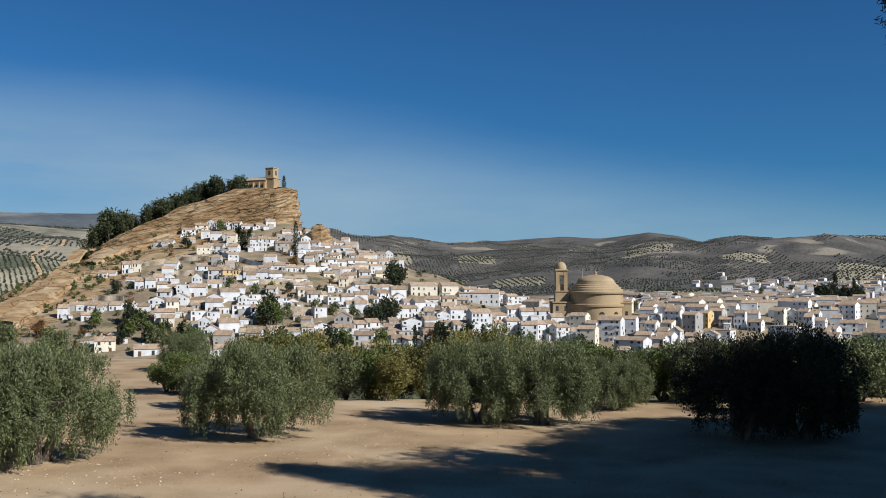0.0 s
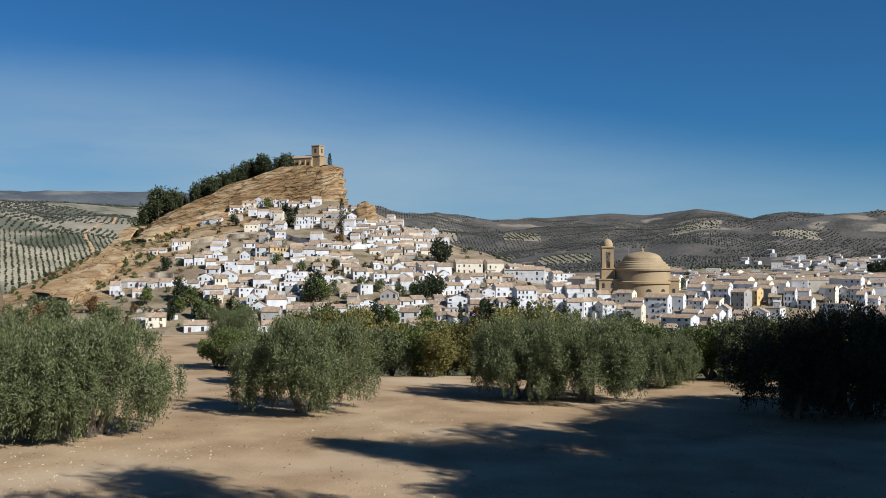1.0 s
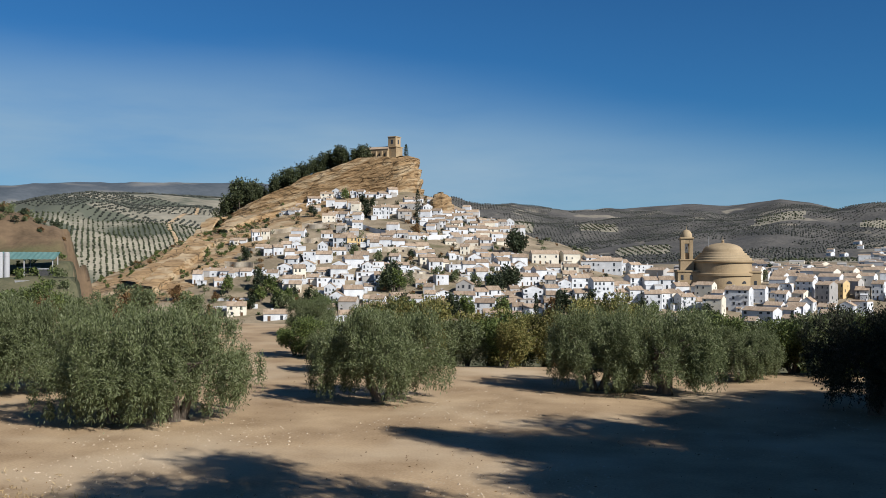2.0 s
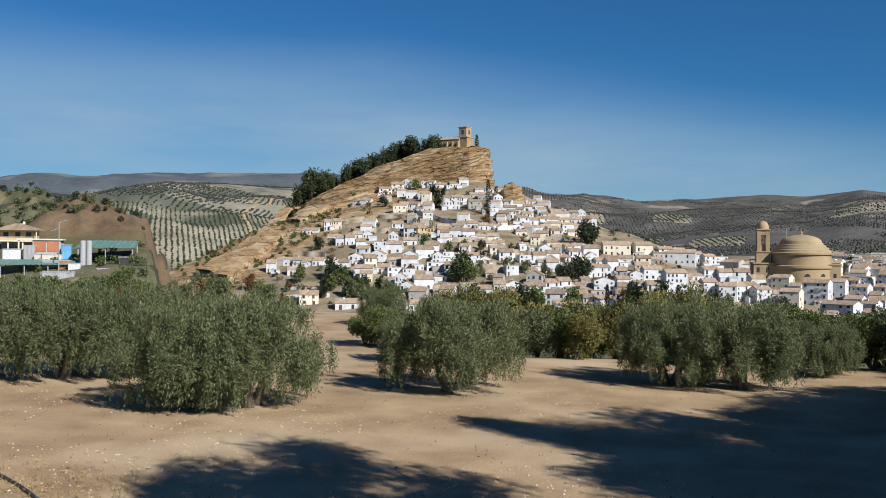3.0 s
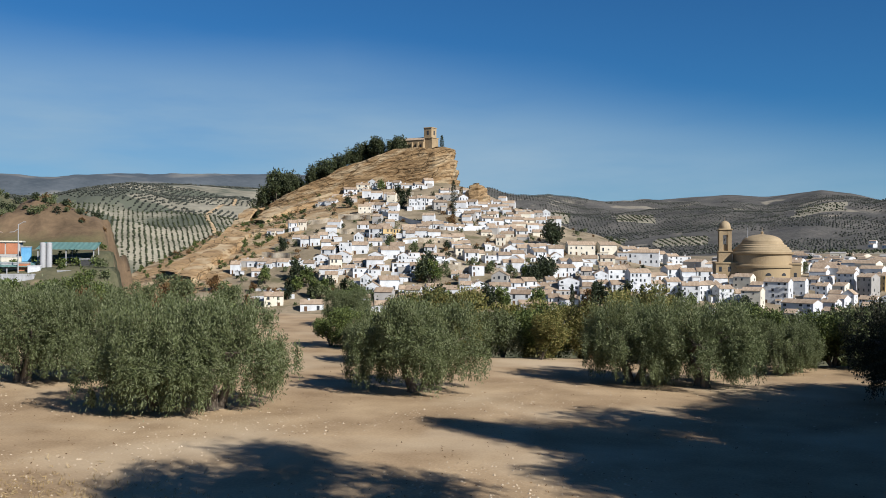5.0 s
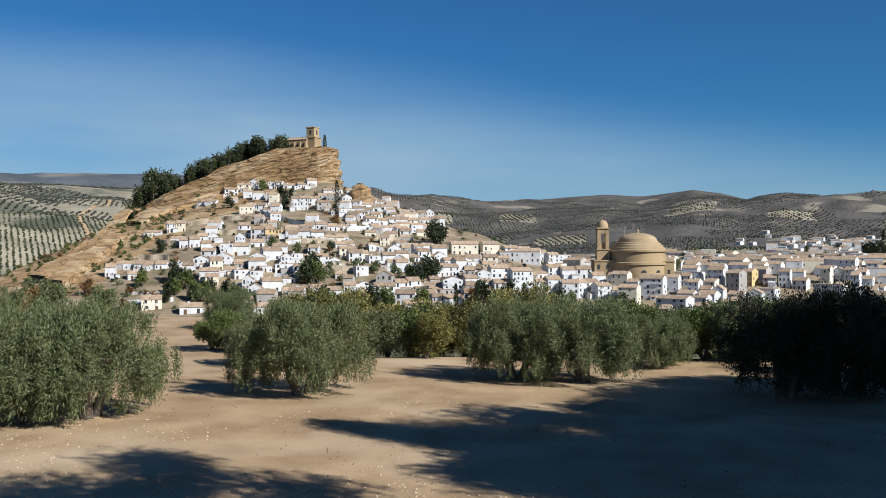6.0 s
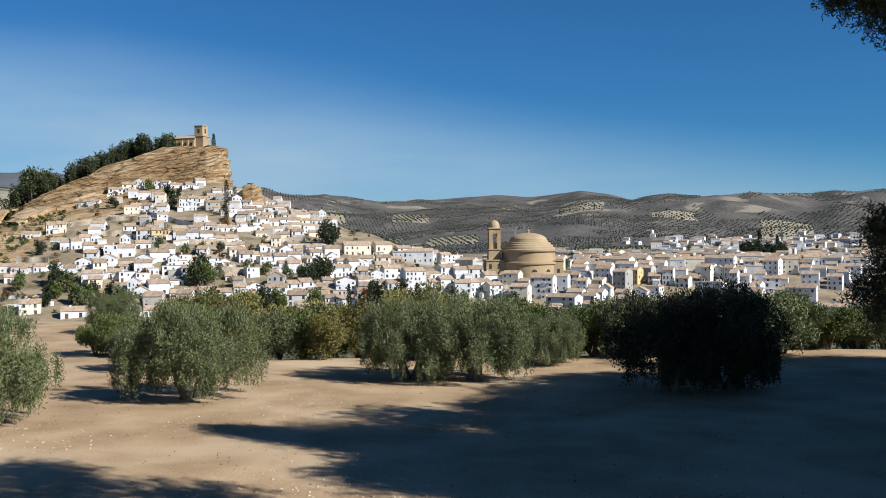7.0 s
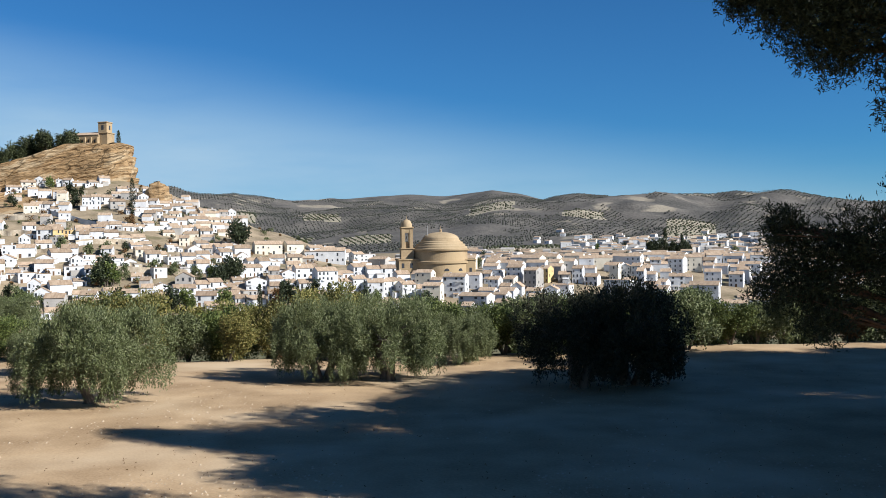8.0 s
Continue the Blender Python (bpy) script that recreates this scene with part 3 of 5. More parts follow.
def gable_roof(w, d, z, rise, over=0.35, thick=0.22, along="x"):
    """Two slopes of tile with eaves; the ridge runs along x or y."""
    a, b = (w / 2 + 0.15, d / 2 + over) if along == "x" else (d / 2 + 0.15, w / 2 + over)
    drop = rise * over / (b - over)
    prof = [(-b, z - drop), (0, z + rise), (b, z - drop), (b, z - drop + thick), (0, z + rise + thick), (-b, z - drop + thick)]
    bm = bmesh.new()
    ends = []
    for s in (-a, a):
        ends.append([bm.verts.new((s, p, q) if along == "x" else (-p, s, q)) for p, q in prof])
    for i in range(6):
        j = (i + 1) % 6
        bm.faces.new((ends[0][i], ends[0][j], ends[1][j], ends[1][i]))
    for e in ends:
        bm.faces.new((e[0], e[1], e[4], e[5]))
        bm.faces.new((e[1], e[2], e[3], e[4]))
    bmesh.ops.recalc_face_normals(bm, faces=bm.faces)
    return bm


def house(w, d, h, rise, along, wall, storeys, cols, rng, name="house", roof=TILE, balcony=False, foot=5.0):
    """A village house: walls with gables, tiled roof, a window to each bay and storey, a door, a chimney."""
    root = new(name)
    bm = bmesh.new()
    if along == "x":
        prof = [(-d / 2, -foot), (d / 2, -foot), (d / 2, h), (0, h + rise), (-d / 2, h)]
        ends = [[bm.verts.new((s, p, q)) for p, q in prof] for s in (-w / 2, w / 2)]
    else:
        prof = [(-w / 2, -foot), (w / 2, -foot), (w / 2, h), (0, h + rise), (-w / 2, h)]
        ends = [[bm.verts.new((p, s, q)) for p, q in prof] for s in (-d / 2, d / 2)]
    for i in range(5):
        j = (i + 1) % 5
        bm.faces.new((ends[0][i], ends[0][j], ends[1][j], ends[1][i]))
    for e in ends:
        bm.faces.new(e)
    bmesh.ops.recalc_face_normals(bm, faces=bm.faces)
    part("wall", bm, wall, root)
    if rise > 0.3:
        part("roof", gable_roof(w, d, h + 0.02, rise, along=along), roof, root)
    else:
        bm = box(-w / 2 - 0.1, w / 2 + 0.1, -d / 2 - 0.1, d / 2 + 0.1, h + rise + 0.02, h + rise + 0.25)
        part("roof", bm, roof, root)
    win = shared("window", lambda: (window_bm(1.0, 1.35), GLASS_DARK))
    small = shared("window_small", lambda: (window_bm(0.7, 0.85), GLASS_DARK))
    tall = shared("window_tall", lambda: (window_bm(1.05, 2.0, False), GLASS_DARK))
    door = shared("door", lambda: (box(-0.55, 0.55, -0.06, 0.03, 0, 2.1), WOOD))
    sh = h / storeys
    door_at = rng.randint(cols)
    for s in range(storeys):
        for c in range(cols):
            x = -w / 2 + w * (c + 0.5) / cols + rng.uniform(-0.25, 0.25)
            if s == 0 and c == door_at:
                piece("door", door, root, x, -d / 2, 0.0)
            elif rng.rand() < 0.68:
                me = (win, small, tall)[rng.choice(3, p=(0.55, 0.25, 0.2))]
                ob = piece("window", me, root, x, -d / 2, s * sh + (0.9 if me is not tall else 0.35))
                if me is tall and s > 0 and balcony:
                    bal = shared("balcony", lambda: (add_box(box(-0.9, 0.9, -0.7, 0, -0.12, 0), -0.9, 0.9, -0.7, -0.66, 0, 0.95), WHITE))
                    piece("balcony", bal, root, x, -d / 2 - 0.05, s * sh + 0.3)
    for s in range(storeys):
        if rng.rand() < 0.6:
            piece("window", small if rng.rand() < 0.5 else win, root, w / 2, rng.uniform(-0.25, 0.25) * d, s * sh + 0.9, 90)
        if rng.rand() < 0.5:
            piece("window", small, root, -w / 2, rng.uniform(-0.25, 0.25) * d, s * sh + 0.9, -90)
    if rng.rand() < 0.7:
        ch = shared("chimney", lambda: (add_box(box(-0.35, 0.35, -0.35, 0.35, -1.2, 1.1), -0.45, 0.45, -0.45, 0.45, 1.1, 1.25), WHITE))
        piece("chimney", ch, root, rng.uniform(-0.3, 0.3) * w, rng.uniform(-0.2, 0.3) * d, h + rise * 0.6)
    return root


hr = np.random.RandomState(5)
STYLE = {"white": (WHITE, "whitewashed"), "cream": (CREAM, "cream-rendered"), "grey": (GREY_RENDER, "grey unpainted"), "ochre": (OCHRE, "ochre-rendered")}
SHAPES = {1: (8.5, 7.5, 3.1, 1.7, 3, "low single-storey"), 2: (8.0, 8.5, 5.3, 1.8, 3, "two-storey"), 3: (8.0, 8.5, 8.0, 1.7, 3, "three-storey"),
          4: (11.0, 9.5, 11.0, 1.8, 4, "four-storey"), 5: (13.0, 11.0, 14.5, 2.0, 5, "tall five-storey")}
KINDS = {}


def kind_of(storeys, style, variant):
    """A house of that many storeys and render, built when first asked for."""
    key = (storeys, style, variant)
    if key not in KINDS:
        w, d, h, rise, cols, words = SHAPES[storeys]
        wall, look_of = STYLE[style]
        form = ("with tan tiled gable roof", "with gabled front and tiled roof", "with flat roof terrace", "with weathered clay-tiled roof")[variant]
        ob = house(w, d, h, (rise, rise + 0.3, 0.1, rise)[variant], "y" if variant == 1 else "x", wall, storeys, cols if variant < 3 else max(2, cols - 1), hr,
                   balcony=storeys > 2, foot=7.0)
        tagged(ob, look_of + " " + words + " house " + form, "house", "village houses")
        KINDS[key] = (ob, w, d, h)
    return KINDS[key]


USED = set()
TAKEN = []          # (x, y, r) kept clear


def set_house(key, x, y, z, turn, scale):
    ob = kind_of(*key)[0]
    m = pose(x, y, z, 0, 0, turn)
    if key not in USED:
        USED.add(key)
        ob.matrix_basis = m
    else:
        ob = copy_thing(ob, m)
    ob.scale = scale
    return ob


# church and other large buildings keep their plots free
CHURCH = (81.5, 562.0)
KEEP = [(82, 562, 26), (58, 566, 12), (82, 536, 12), (-22, 602, 12), (-8, 604, 10), (14, 600, 14), (-40, 612, 9)]
VILLAGE_TREES = ((-199, 552, 1, 1.0), (-167, 485, 1, 1.4), (-157, 473, 0, 1.3), (-183, 480, 0, 1.1), (-147, 456, 0, 1.1), (-140, 451, 3, .9), (-136, 464, 1, .9), (-195, 681, 1, 1.0), (-188, 747, 0, 1.1), (-157, 710, 1, .9), (-151, 669, 1, 1.0), (-107, 622, 2, 1.1), (-132, 551, 3, 1.1), (-117, 545, 3, .9), (-109, 551, 3, .9), (-100, 560, 1, .7), (-96, 487, 1, 1.9), (-99, 488, 3, 1.5), (-93, 488, 0, 1.4), (-92, 509, 3, .8), (-79, 521, 3, .9), (-68, 518, 3, .9), (-55, 511, 3, 1.0))
VILLAGE_TREES += ((-38, 518, 1, 1.5), (-34, 519, 1, 1.4), (-42, 518, 3, 1.1), (-162, 539, 1, .7), (-82, 440, 1, 1.5), (-79, 439, 0, 1.2), (-84, 438, 1, 1.2), (-58, 447, 1, 1.4), (-52, 447, 0, 1.3), (-37, 447, 0, 1.3), (-66, 442, 1, 1.1), (-12, 453, 2, 1.5), (-8, 454, 1, 1.4), (-5, 456, 1, 1.5), (-1, 455, 2, 1.4), (4, 476, 1, 1.2), (-42, 497, 1, 1.5), (-46, 501, 0, 1.3), (60, 464, 1, 1.2), (64, 455, 0, 1.1), (29, 473, 1, 1.0), (35, 469, 0, 1.0))
GREEN = [(x, y, 3.0 * k) for x, y, q, k in VILLAGE_TREES]


def free(x, y, r):
    return all((x - a) ** 2 + (y - b) ** 2 > (r + c) ** 2 for a, b, c in KEEP + GREEN)


class Cluster:
    """Many small plain houses joined into one mesh."""

    def __init__(self):
        self.v, self.f, self.m = [], [], []

    def add(self, x, y, z, w, d, h, r, turn, rng, windows=3, roofm=1, wallm=0):
        ca, sa = math.cos(radians(turn)), math.sin(radians(turn))
        b = len(self.v)
        e = 0.3
        pts = [(-w, -d, -8), (w, -d, -8), (w, d, -8), (-w, d, -8), (-w, -d, 2 * h), (w, -d, 2 * h), (w, d, 2 * h), (-w, d, 2 * h), (-w, 0, 2 * (h + r)), (w, 0, 2 * (h + r)),
               (-w - e, -d - e, 2 * h + 0.1), (w + e, -d - e, 2 * h + 0.1), (w + e, d + e, 2 * h + 0.1), (-w - e, d + e, 2 * h + 0.1), (-w - e, 0, 2 * (h + r) + 0.3), (w + e, 0, 2 * (h + r) + 0.3)]
        for px, py, pz in pts:
            self.v.append((x + 0.5 * (px * ca - py * sa), y + 0.5 * (px * sa + py * ca), z + 0.5 * pz))
        for f, m in (((0, 1, 5, 4), wallm), ((1, 2, 6, 9, 5), wallm), ((2, 3, 7, 6), wallm), ((3, 0, 4, 8, 7), wallm), ((10, 11, 15, 14), roofm), ((12, 13, 14, 15), roofm)):
            self.f.append(tuple(b + i for i in f))
            self.m.append(m)
        floors = max(1, int(h / 2.7))
        for side, n in ((0, int(w / 2.9)), (1, int(d / 3.4))):
            for c in range(n * floors if windows > 1 else windows):
                if rng.rand() > 0.62:
                    continue
                b = len(self.v)
                t = ((c % max(n, 1)) + 0.5) / max(n, 1) - 0.5
                lx, ly, ux, uy = (t * w, -d / 2 - 0.05, 1, 0) if side == 0 else (w / 2 + 0.05, t * d, 0, 1)
                pz = (c // max(n, 1)) * h / floors + rng.uniform(0.7, 1.0)
                hw, hh = rng.uniform(0.32, 0.5), rng.uniform(0.8, 1.5)
                for q, qz in ((-hw, 0), (hw, 0), (hw, hh), (-hw, hh)):
                    ax, ay = lx + ux * q, ly + uy * q
                    self.v.append((x + ax * ca - ay * sa, y + ax * sa + ay * ca, z + pz + qz))
                self.f.append((b, b + 1, b + 2, b + 3))
                self.m.append(3)

    def build(self, name, label, category):
        ob = new(name, mesh_of(name, self.v, self.f, [WHITE, TILE, GREY_RENDER, GLASS_DARK, CREAM], self.m))
        return tagged(ob, label, category, kind="stuff")


# rows of houses, quarter by quarter: the line of their fronts, storeys, render
CLIFF_FOOT_ROWS = ((-228, 709, -212, 699, 1, "white"), (-222, 727, -213, 727, 1, "white"), (-214, 733, -204, 737, 2, "white"), (-208, 749, -198, 752, 2, "cream"),
    (-201, 760, -188, 755, 2, "white"), (-184, 755, -173, 749, 2, "white"), (-171, 749, -161, 749, 1, "white"), (-159, 747, -145, 754, 2, "white"),
    (-132, 712, -120, 730, 2, "white"), (-181, 676, -172, 671, 1, "white"), (-170, 662, -152, 651, 2, "white"), (-145, 661, -134, 665, 3, "white"),
    (-136, 677, -129, 681, 2, "white"), (-128, 664, -118, 666, 2, "grey"), (-114, 648, -101, 662, 2, "white"), (-113, 682, -107, 693, 2, "white"),
    (-103, 670, -95, 670, 2, "white"), (-102, 685, -93, 698, 1, "white"))
UPPER_ROWS = ((-89, 642, -71, 660, 2, "white"), (-84, 626, -79, 635, 1, "white"), (-71, 656, -57, 674, 2, "white"), (-68, 633, -60, 635, 2, "white"),
    (-124, 604, -110, 607, 1, "white"), (-109, 603, -98, 619, 1, "white"), (-159, 585, -153, 582, 1, "white"), (-153, 582, -144, 580, 2, "white"),
    (-144, 580, -132, 583, 2, "ochre"), (-131, 579, -115, 579, 2, "white"), (-115, 579, -107, 581, 2, "white"), (-106, 577, -93, 586, 1, "white"),
    (-215, 606, -204, 609, 2, "white"), (-228, 601, -217, 600, 1, "white"), (-191, 560, -179, 562, 2, "white"), (-185, 575, -173, 579, 1, "white"),
    (-174, 548, -164, 554, 2, "white"), (-158, 533, -151, 534, 3, "white"), (-153, 540, -143, 539, 2, "white"))
MIDDLE_ROWS = ((-138, 521, -130, 522, 2, "white"), (-131, 526, -123, 534, 2, "white"), (-120, 521, -110, 529, 2, "white"), (-110, 529, -102, 535, 1, "white"),
    (-101, 527, -89, 533, 2, "white"), (-92, 549, -84, 555, 2, "cream"), (-97, 565, -88, 575, 1, "white"), (-74, 542, -59, 547, 2, "white"),
    (-78, 575, -73, 580, 1, "white"), (-59, 552, -41, 567, 2, "white"), (-63, 587, -50, 596, 2, "white"), (-51, 581, -42, 590, 2, "white"),
    (-47, 603, -37, 603, 1, "white"), (-213, 518, -203, 518, 1, "white"), (-201, 514, -182, 512, 1, "white"), (-183, 515, -172, 514, 1, "white"),
    (-170, 504, -164, 503, 2, "white"), (-168, 515, -159, 514, 2, "white"), (-156, 487, -146, 489, 2, "white"))
LOWER_ROWS = ((-146, 498, -139, 498, 1, "white"), (-144, 512, -135, 518, 2, "white"), (-138, 490, -130, 494, 2, "white"), (-130, 491, -123, 492, 2, "white"),
    (-129, 472, -117, 472, 2, "white"), (-118, 469, -108, 472, 2, "white"), (-119, 502, -110, 508, 2, "white"), (-111, 485, -105, 487, 1, "white"),
    (-211, 498, -206, 500, 2, "white"), (-196, 492, -187, 495, 1, "white"), (-148, 434, -137, 435, 2, "white"),
    (-134, 448, -117, 448, 1, "white"), (-125, 433, -112, 435, 1, "white"), (-112, 435, -103, 436, 2, "white"), (-100, 439, -91, 446, 2, "white"),
    (-106, 462, -96, 469, 1, "white"), (-93, 471, -88, 476, 1, "white"), (-57, 526, -43, 528, 2, "white"))
FOOT_ROWS = ((-87, 468, -77, 468, 1, "white"), (-77, 470, -71, 470, 2, "white"), (-72, 476, -64, 483, 2, "white"), (-62, 471, -51, 473, 2, "white"),
    (-69, 465, -61, 465, 1, "white"), (-52, 481, -40, 489, 2, "white"), (-49, 459, -41, 454, 2, "white"), (-40, 491, -29, 481, 1, "white"),
    (-34, 439, -26, 439, 2, "white"), (-39, 465, -30, 469, 1, "white"), (-62, 528, -57, 528, 2, "white"))
SADDLE_ROWS = ((-49, 494, -38, 486, 1, "white"), (-38, 491, -28, 488, 2, "white"), (-28, 482, -18, 483, 3, "white"), (-36, 459, -26, 452, 2, "white"),
    (-26, 451, -17, 452, 2, "white"), (-44, 440, -35, 440, 2, "white"), (-25, 420, -18, 419, 1, "white"), (-39, 521, -32, 523, 2, "white"),
    (-32, 524, -22, 530, 2, "white"), (-24, 542, -13, 549, 2, "white"), (-17, 497, -11, 510, 2, "white"), (-11, 510, -4, 511, 3, "white"),
    (-4, 517, 6, 520, 3, "white"), (-31, 553, -15, 563, 1, "white"), (-50, 562, -32, 571, 1, "white"), (22, 624, 32, 636, 2, "white"),
    (32, 606, 46, 612, 3, "white"), (48, 606, 58, 604, 2, "white"))
CHURCH_ROWS = ((7, 488, 18, 491, 5, "white"), (20, 542, 37, 548, 2, "white"), (18, 494, 33, 497, 3, "white"), (33, 492, 41, 489, 3, "white"),
    (42, 493, 52, 501, 3, "white"), (51, 489, 58, 493, 3, "white"), (58, 493, 65, 493, 3, "white"), (45, 469, 55, 470, 1, "white"),
    (36, 544, 53, 545, 2, "white"), (52, 528, 67, 533, 2, "white"), (-13, 605, -2, 610, 2, "white"), (5, 593, 20, 614, 3, "white"))
FRONT_BLOCKS = ((59, 482, 70, 480, 4, "cream"), (72, 497, 85, 492, 4, "white"), (73, 460, 90, 452, 4, "white"), (94, 469, 100, 463, 3, "white"),
    (90, 437, 102, 432, 4, "white"), (98, 502, 115, 492, 3, "white"), (112, 521, 122, 521, 4, "white"), (120, 513, 127, 507, 4, "grey"),
    (112, 475, 121, 474, 3, "white"), (122, 474, 137, 484, 3, "white"), (100, 531, 112, 530, 3, "white"), (92, 530, 99, 530, 2, "white"),
    (143, 526, 151, 526, 2, "grey"), (151, 525, 158, 524, 3, "white"), (156, 518, 165, 517, 3, "white"), (155, 483, 172, 481, 4, "white"))
BLOCKS = ((182, 510, 185, 493, 4, "white"), (177, 471, 186, 467, 4, "white"), (201, 506, 211, 502, 4, "white"), (191, 456, 207, 450, 5, "white"),
    (203, 443, 217, 440, 4, "white"), (219, 445, 237, 446, 4, "white"), (245, 457, 258, 456, 3, "white"), (238, 509, 247, 507, 3, "white"),
    (255, 533, 261, 526, 2, "white"), (253, 510, 263, 509, 2, "white"), (208, 552, 231, 554, 3, "white"), (244, 559, 253, 558, 2, "white"),
    (262, 579, 270, 577, 2, "grey"), (260, 557, 268, 557, 2, "white"), (233, 559, 244, 559, 2, "white"), (251, 446, 289, 443, 4, "white"),
    (185, 538, 198, 524, 3, "white"), (133, 529, 138, 525, 4, "ochre"))

rng = np.random.RandomState(11)
count = 0
sheds, upper = Cluster(), Cluster()
STANDING = []
WALLM = {"white": 0, "grey": 2, "cream": 4, "ochre": 4}


def one_house(x, y, w, storeys, style, turn, low=0.0):
    """A house w wide with the middle of its front at (x, y)."""
    global count
    variant = int(rng.choice(4, p=(0.46, 0.1, 0.08, 0.36)))
    if storeys > 3 and variant == 1:
        variant = 0
    bw, bd, bh = SHAPES[storeys][:3]
    sd, sh = rng.uniform(0.82, 1.05), rng.uniform(0.86, 1.1)
    a = radians(turn)
    cx, cy = x - math.sin(a) * bd * sd / 2, y + math.cos(a) * bd * sd / 2
    z = ground_z(x, y) - 0.2 + low
    STANDING.append((cx, cy))
    if count < 300:
        set_house((storeys, style, variant), cx, cy, z, turn, (w / bw, sd, sh))
        count += 1
    else:
        upper.add(cx, cy, z, w, bd * sd, bh * sh, 1.7, turn, rng, 5, 1, WALLM[style])


def fill_row(x0, y0, x1, y1, storeys, style, wide=7.6):
    """Houses side by side along a front line, each stepping with the street."""
    run = math.hypot(x1 - x0, y1 - y0) if abs(y1 - y0) < 1.2 * abs(x1 - x0) else 1.25 * abs(x1 - x0)
    n = max(1, int(round(run / (wide if storeys < 4 else 13.0))))
    along_turn = max(-16.0, min(24.0, math.degrees(math.atan2(y1 - y0, x1 - x0))))
    for k in range(n):
        t = (k + 0.5) / n
        x, y = x0 + (x1 - x0) * t, y0 + (y1 - y0) * t + rng.uniform(-0.8, 0.8)
        turn = 0.5 * along_turn + 10 + rng.uniform(-7, 7) if x < 62 else -rng.uniform(22, 40)
        w = run / n * (1.0 if x < 62 else 0.86) * rng.uniform(0.94, 1.02)
        st = storeys if storeys == 1 or rng.rand() < 0.8 else storeys - 1
        one_house(x, y, max(w, 4.2), st, style if k == 0 or style != "white" or rng.rand() < 0.93 else "cream", turn)
        for q in range(rng.randint(0, 3)):
            ax, ay = x + rng.uniform(-5, 5), y - rng.uniform(0.5, 3.5)
            if free(ax, ay, 2):
                sheds.add(ax, ay, ground_z(ax, ay) - 0.2, rng.uniform(2.4, 5), rng.uniform(2.4, 4), rng.uniform(1.6, 3.0), rng.uniform(0.1, 0.9), turn, rng, 1,
                          rng.choice((1, 1, 0, 2)), rng.choice((0, 0, 0, 0, 0, 4, 2)))


for quarter in (FRONT_BLOCKS, BLOCKS, CHURCH_ROWS, SADDLE_ROWS, FOOT_ROWS, LOWER_ROWS, MIDDLE_ROWS, UPPER_ROWS, CLIFF_FOOT_ROWS):
    for row in quarter:
        fill_row(*row)
# lone houses in the gaps of the slope
for x0, x1, y0, y1, tries, apart in ((-165, 20, 440, 600, 260, 9.0), (-112, -42, 612, 735, 150, 8.0), (-200, -120, 560, 720, 30, 11.0), (60, 260, 440, 545, 120, 11.0)):
    for n in range(tries):
        x, y = rng.uniform(x0, x1), rng.uniform(y0, y1)
        if x > -8 + (640 - y) * 0.5 and x < 60 or not free(x, y, 5) or any((x - a) ** 2 + (y + 4 - b) ** 2 < apart ** 2 for a, b in STANDING):
            continue
        one_house(x, y, rng.uniform(5.0, 9.5), int(rng.choice((1, 2, 2))) + int(x > 60), str(rng.choice(("white", "white", "white", "white", "cream", "grey"))),
                  10 + rng.uniform(-14, 14) if x < 62 else -rng.uniform(22, 40))
# the roofs behind the front streets of the lower town
for y0, xa, xb in ((548, 118, 330), (572, 108, 330), (590, 60, 330), (612, 40, 340), (470, 238, 330), (498, 270, 330), (522, 270, 330)):
    x = xa
    while x < xb:
        w = rng.uniform(7.5, 14)
        if free(x + w / 2, y0, 5):
            one_house(x + w / 2, y0 + 7 * math.sin(x / 29.0 + y0) + rng.uniform(-4, 4), w, int(rng.choice((2, 2, 3))), str(rng.choice(("white", "white", "white", "cream", "grey"))), -rng.uniform(15, 45))
        x += w + (rng.uniform(0, 1) if rng.rand() < 0.7 else rng.uniform(3, 7))
sheds.build("outbuildings", "small white sheds and annexes between the houses", "sheds")
upper.build("clustered_houses", "white village houses crowding the upper slope", "houses")

# the far quarter of the town, too small to tell house from house
far_town = Cluster()
for _ in range(820):
    v = rng.rand()
    y = 635 + 600 * v ** 1.5
    x = rng.uniform(45 + 110 * v, 0.66 * y)
    if fbm(x / 60, y / 60, 3) < -0.28 or (y > 860 and x < 0.28 * y):
        continue
    far_town.add(x, y, ground_z(x, y), rng.uniform(6, 13), rng.uniform(6, 9), rng.uniform(3.0, 6.5), rng.uniform(0.6, 1.6), -rng.uniform(5, 60), rng, 3, rng.choice((1, 1, 1, 2)), rng.choice((0, 0, 0, 0, 0, 4, 2)))
far_town.build("distant_houses", "crowd of distant white houses with tiled roofs below the hills", "houses")


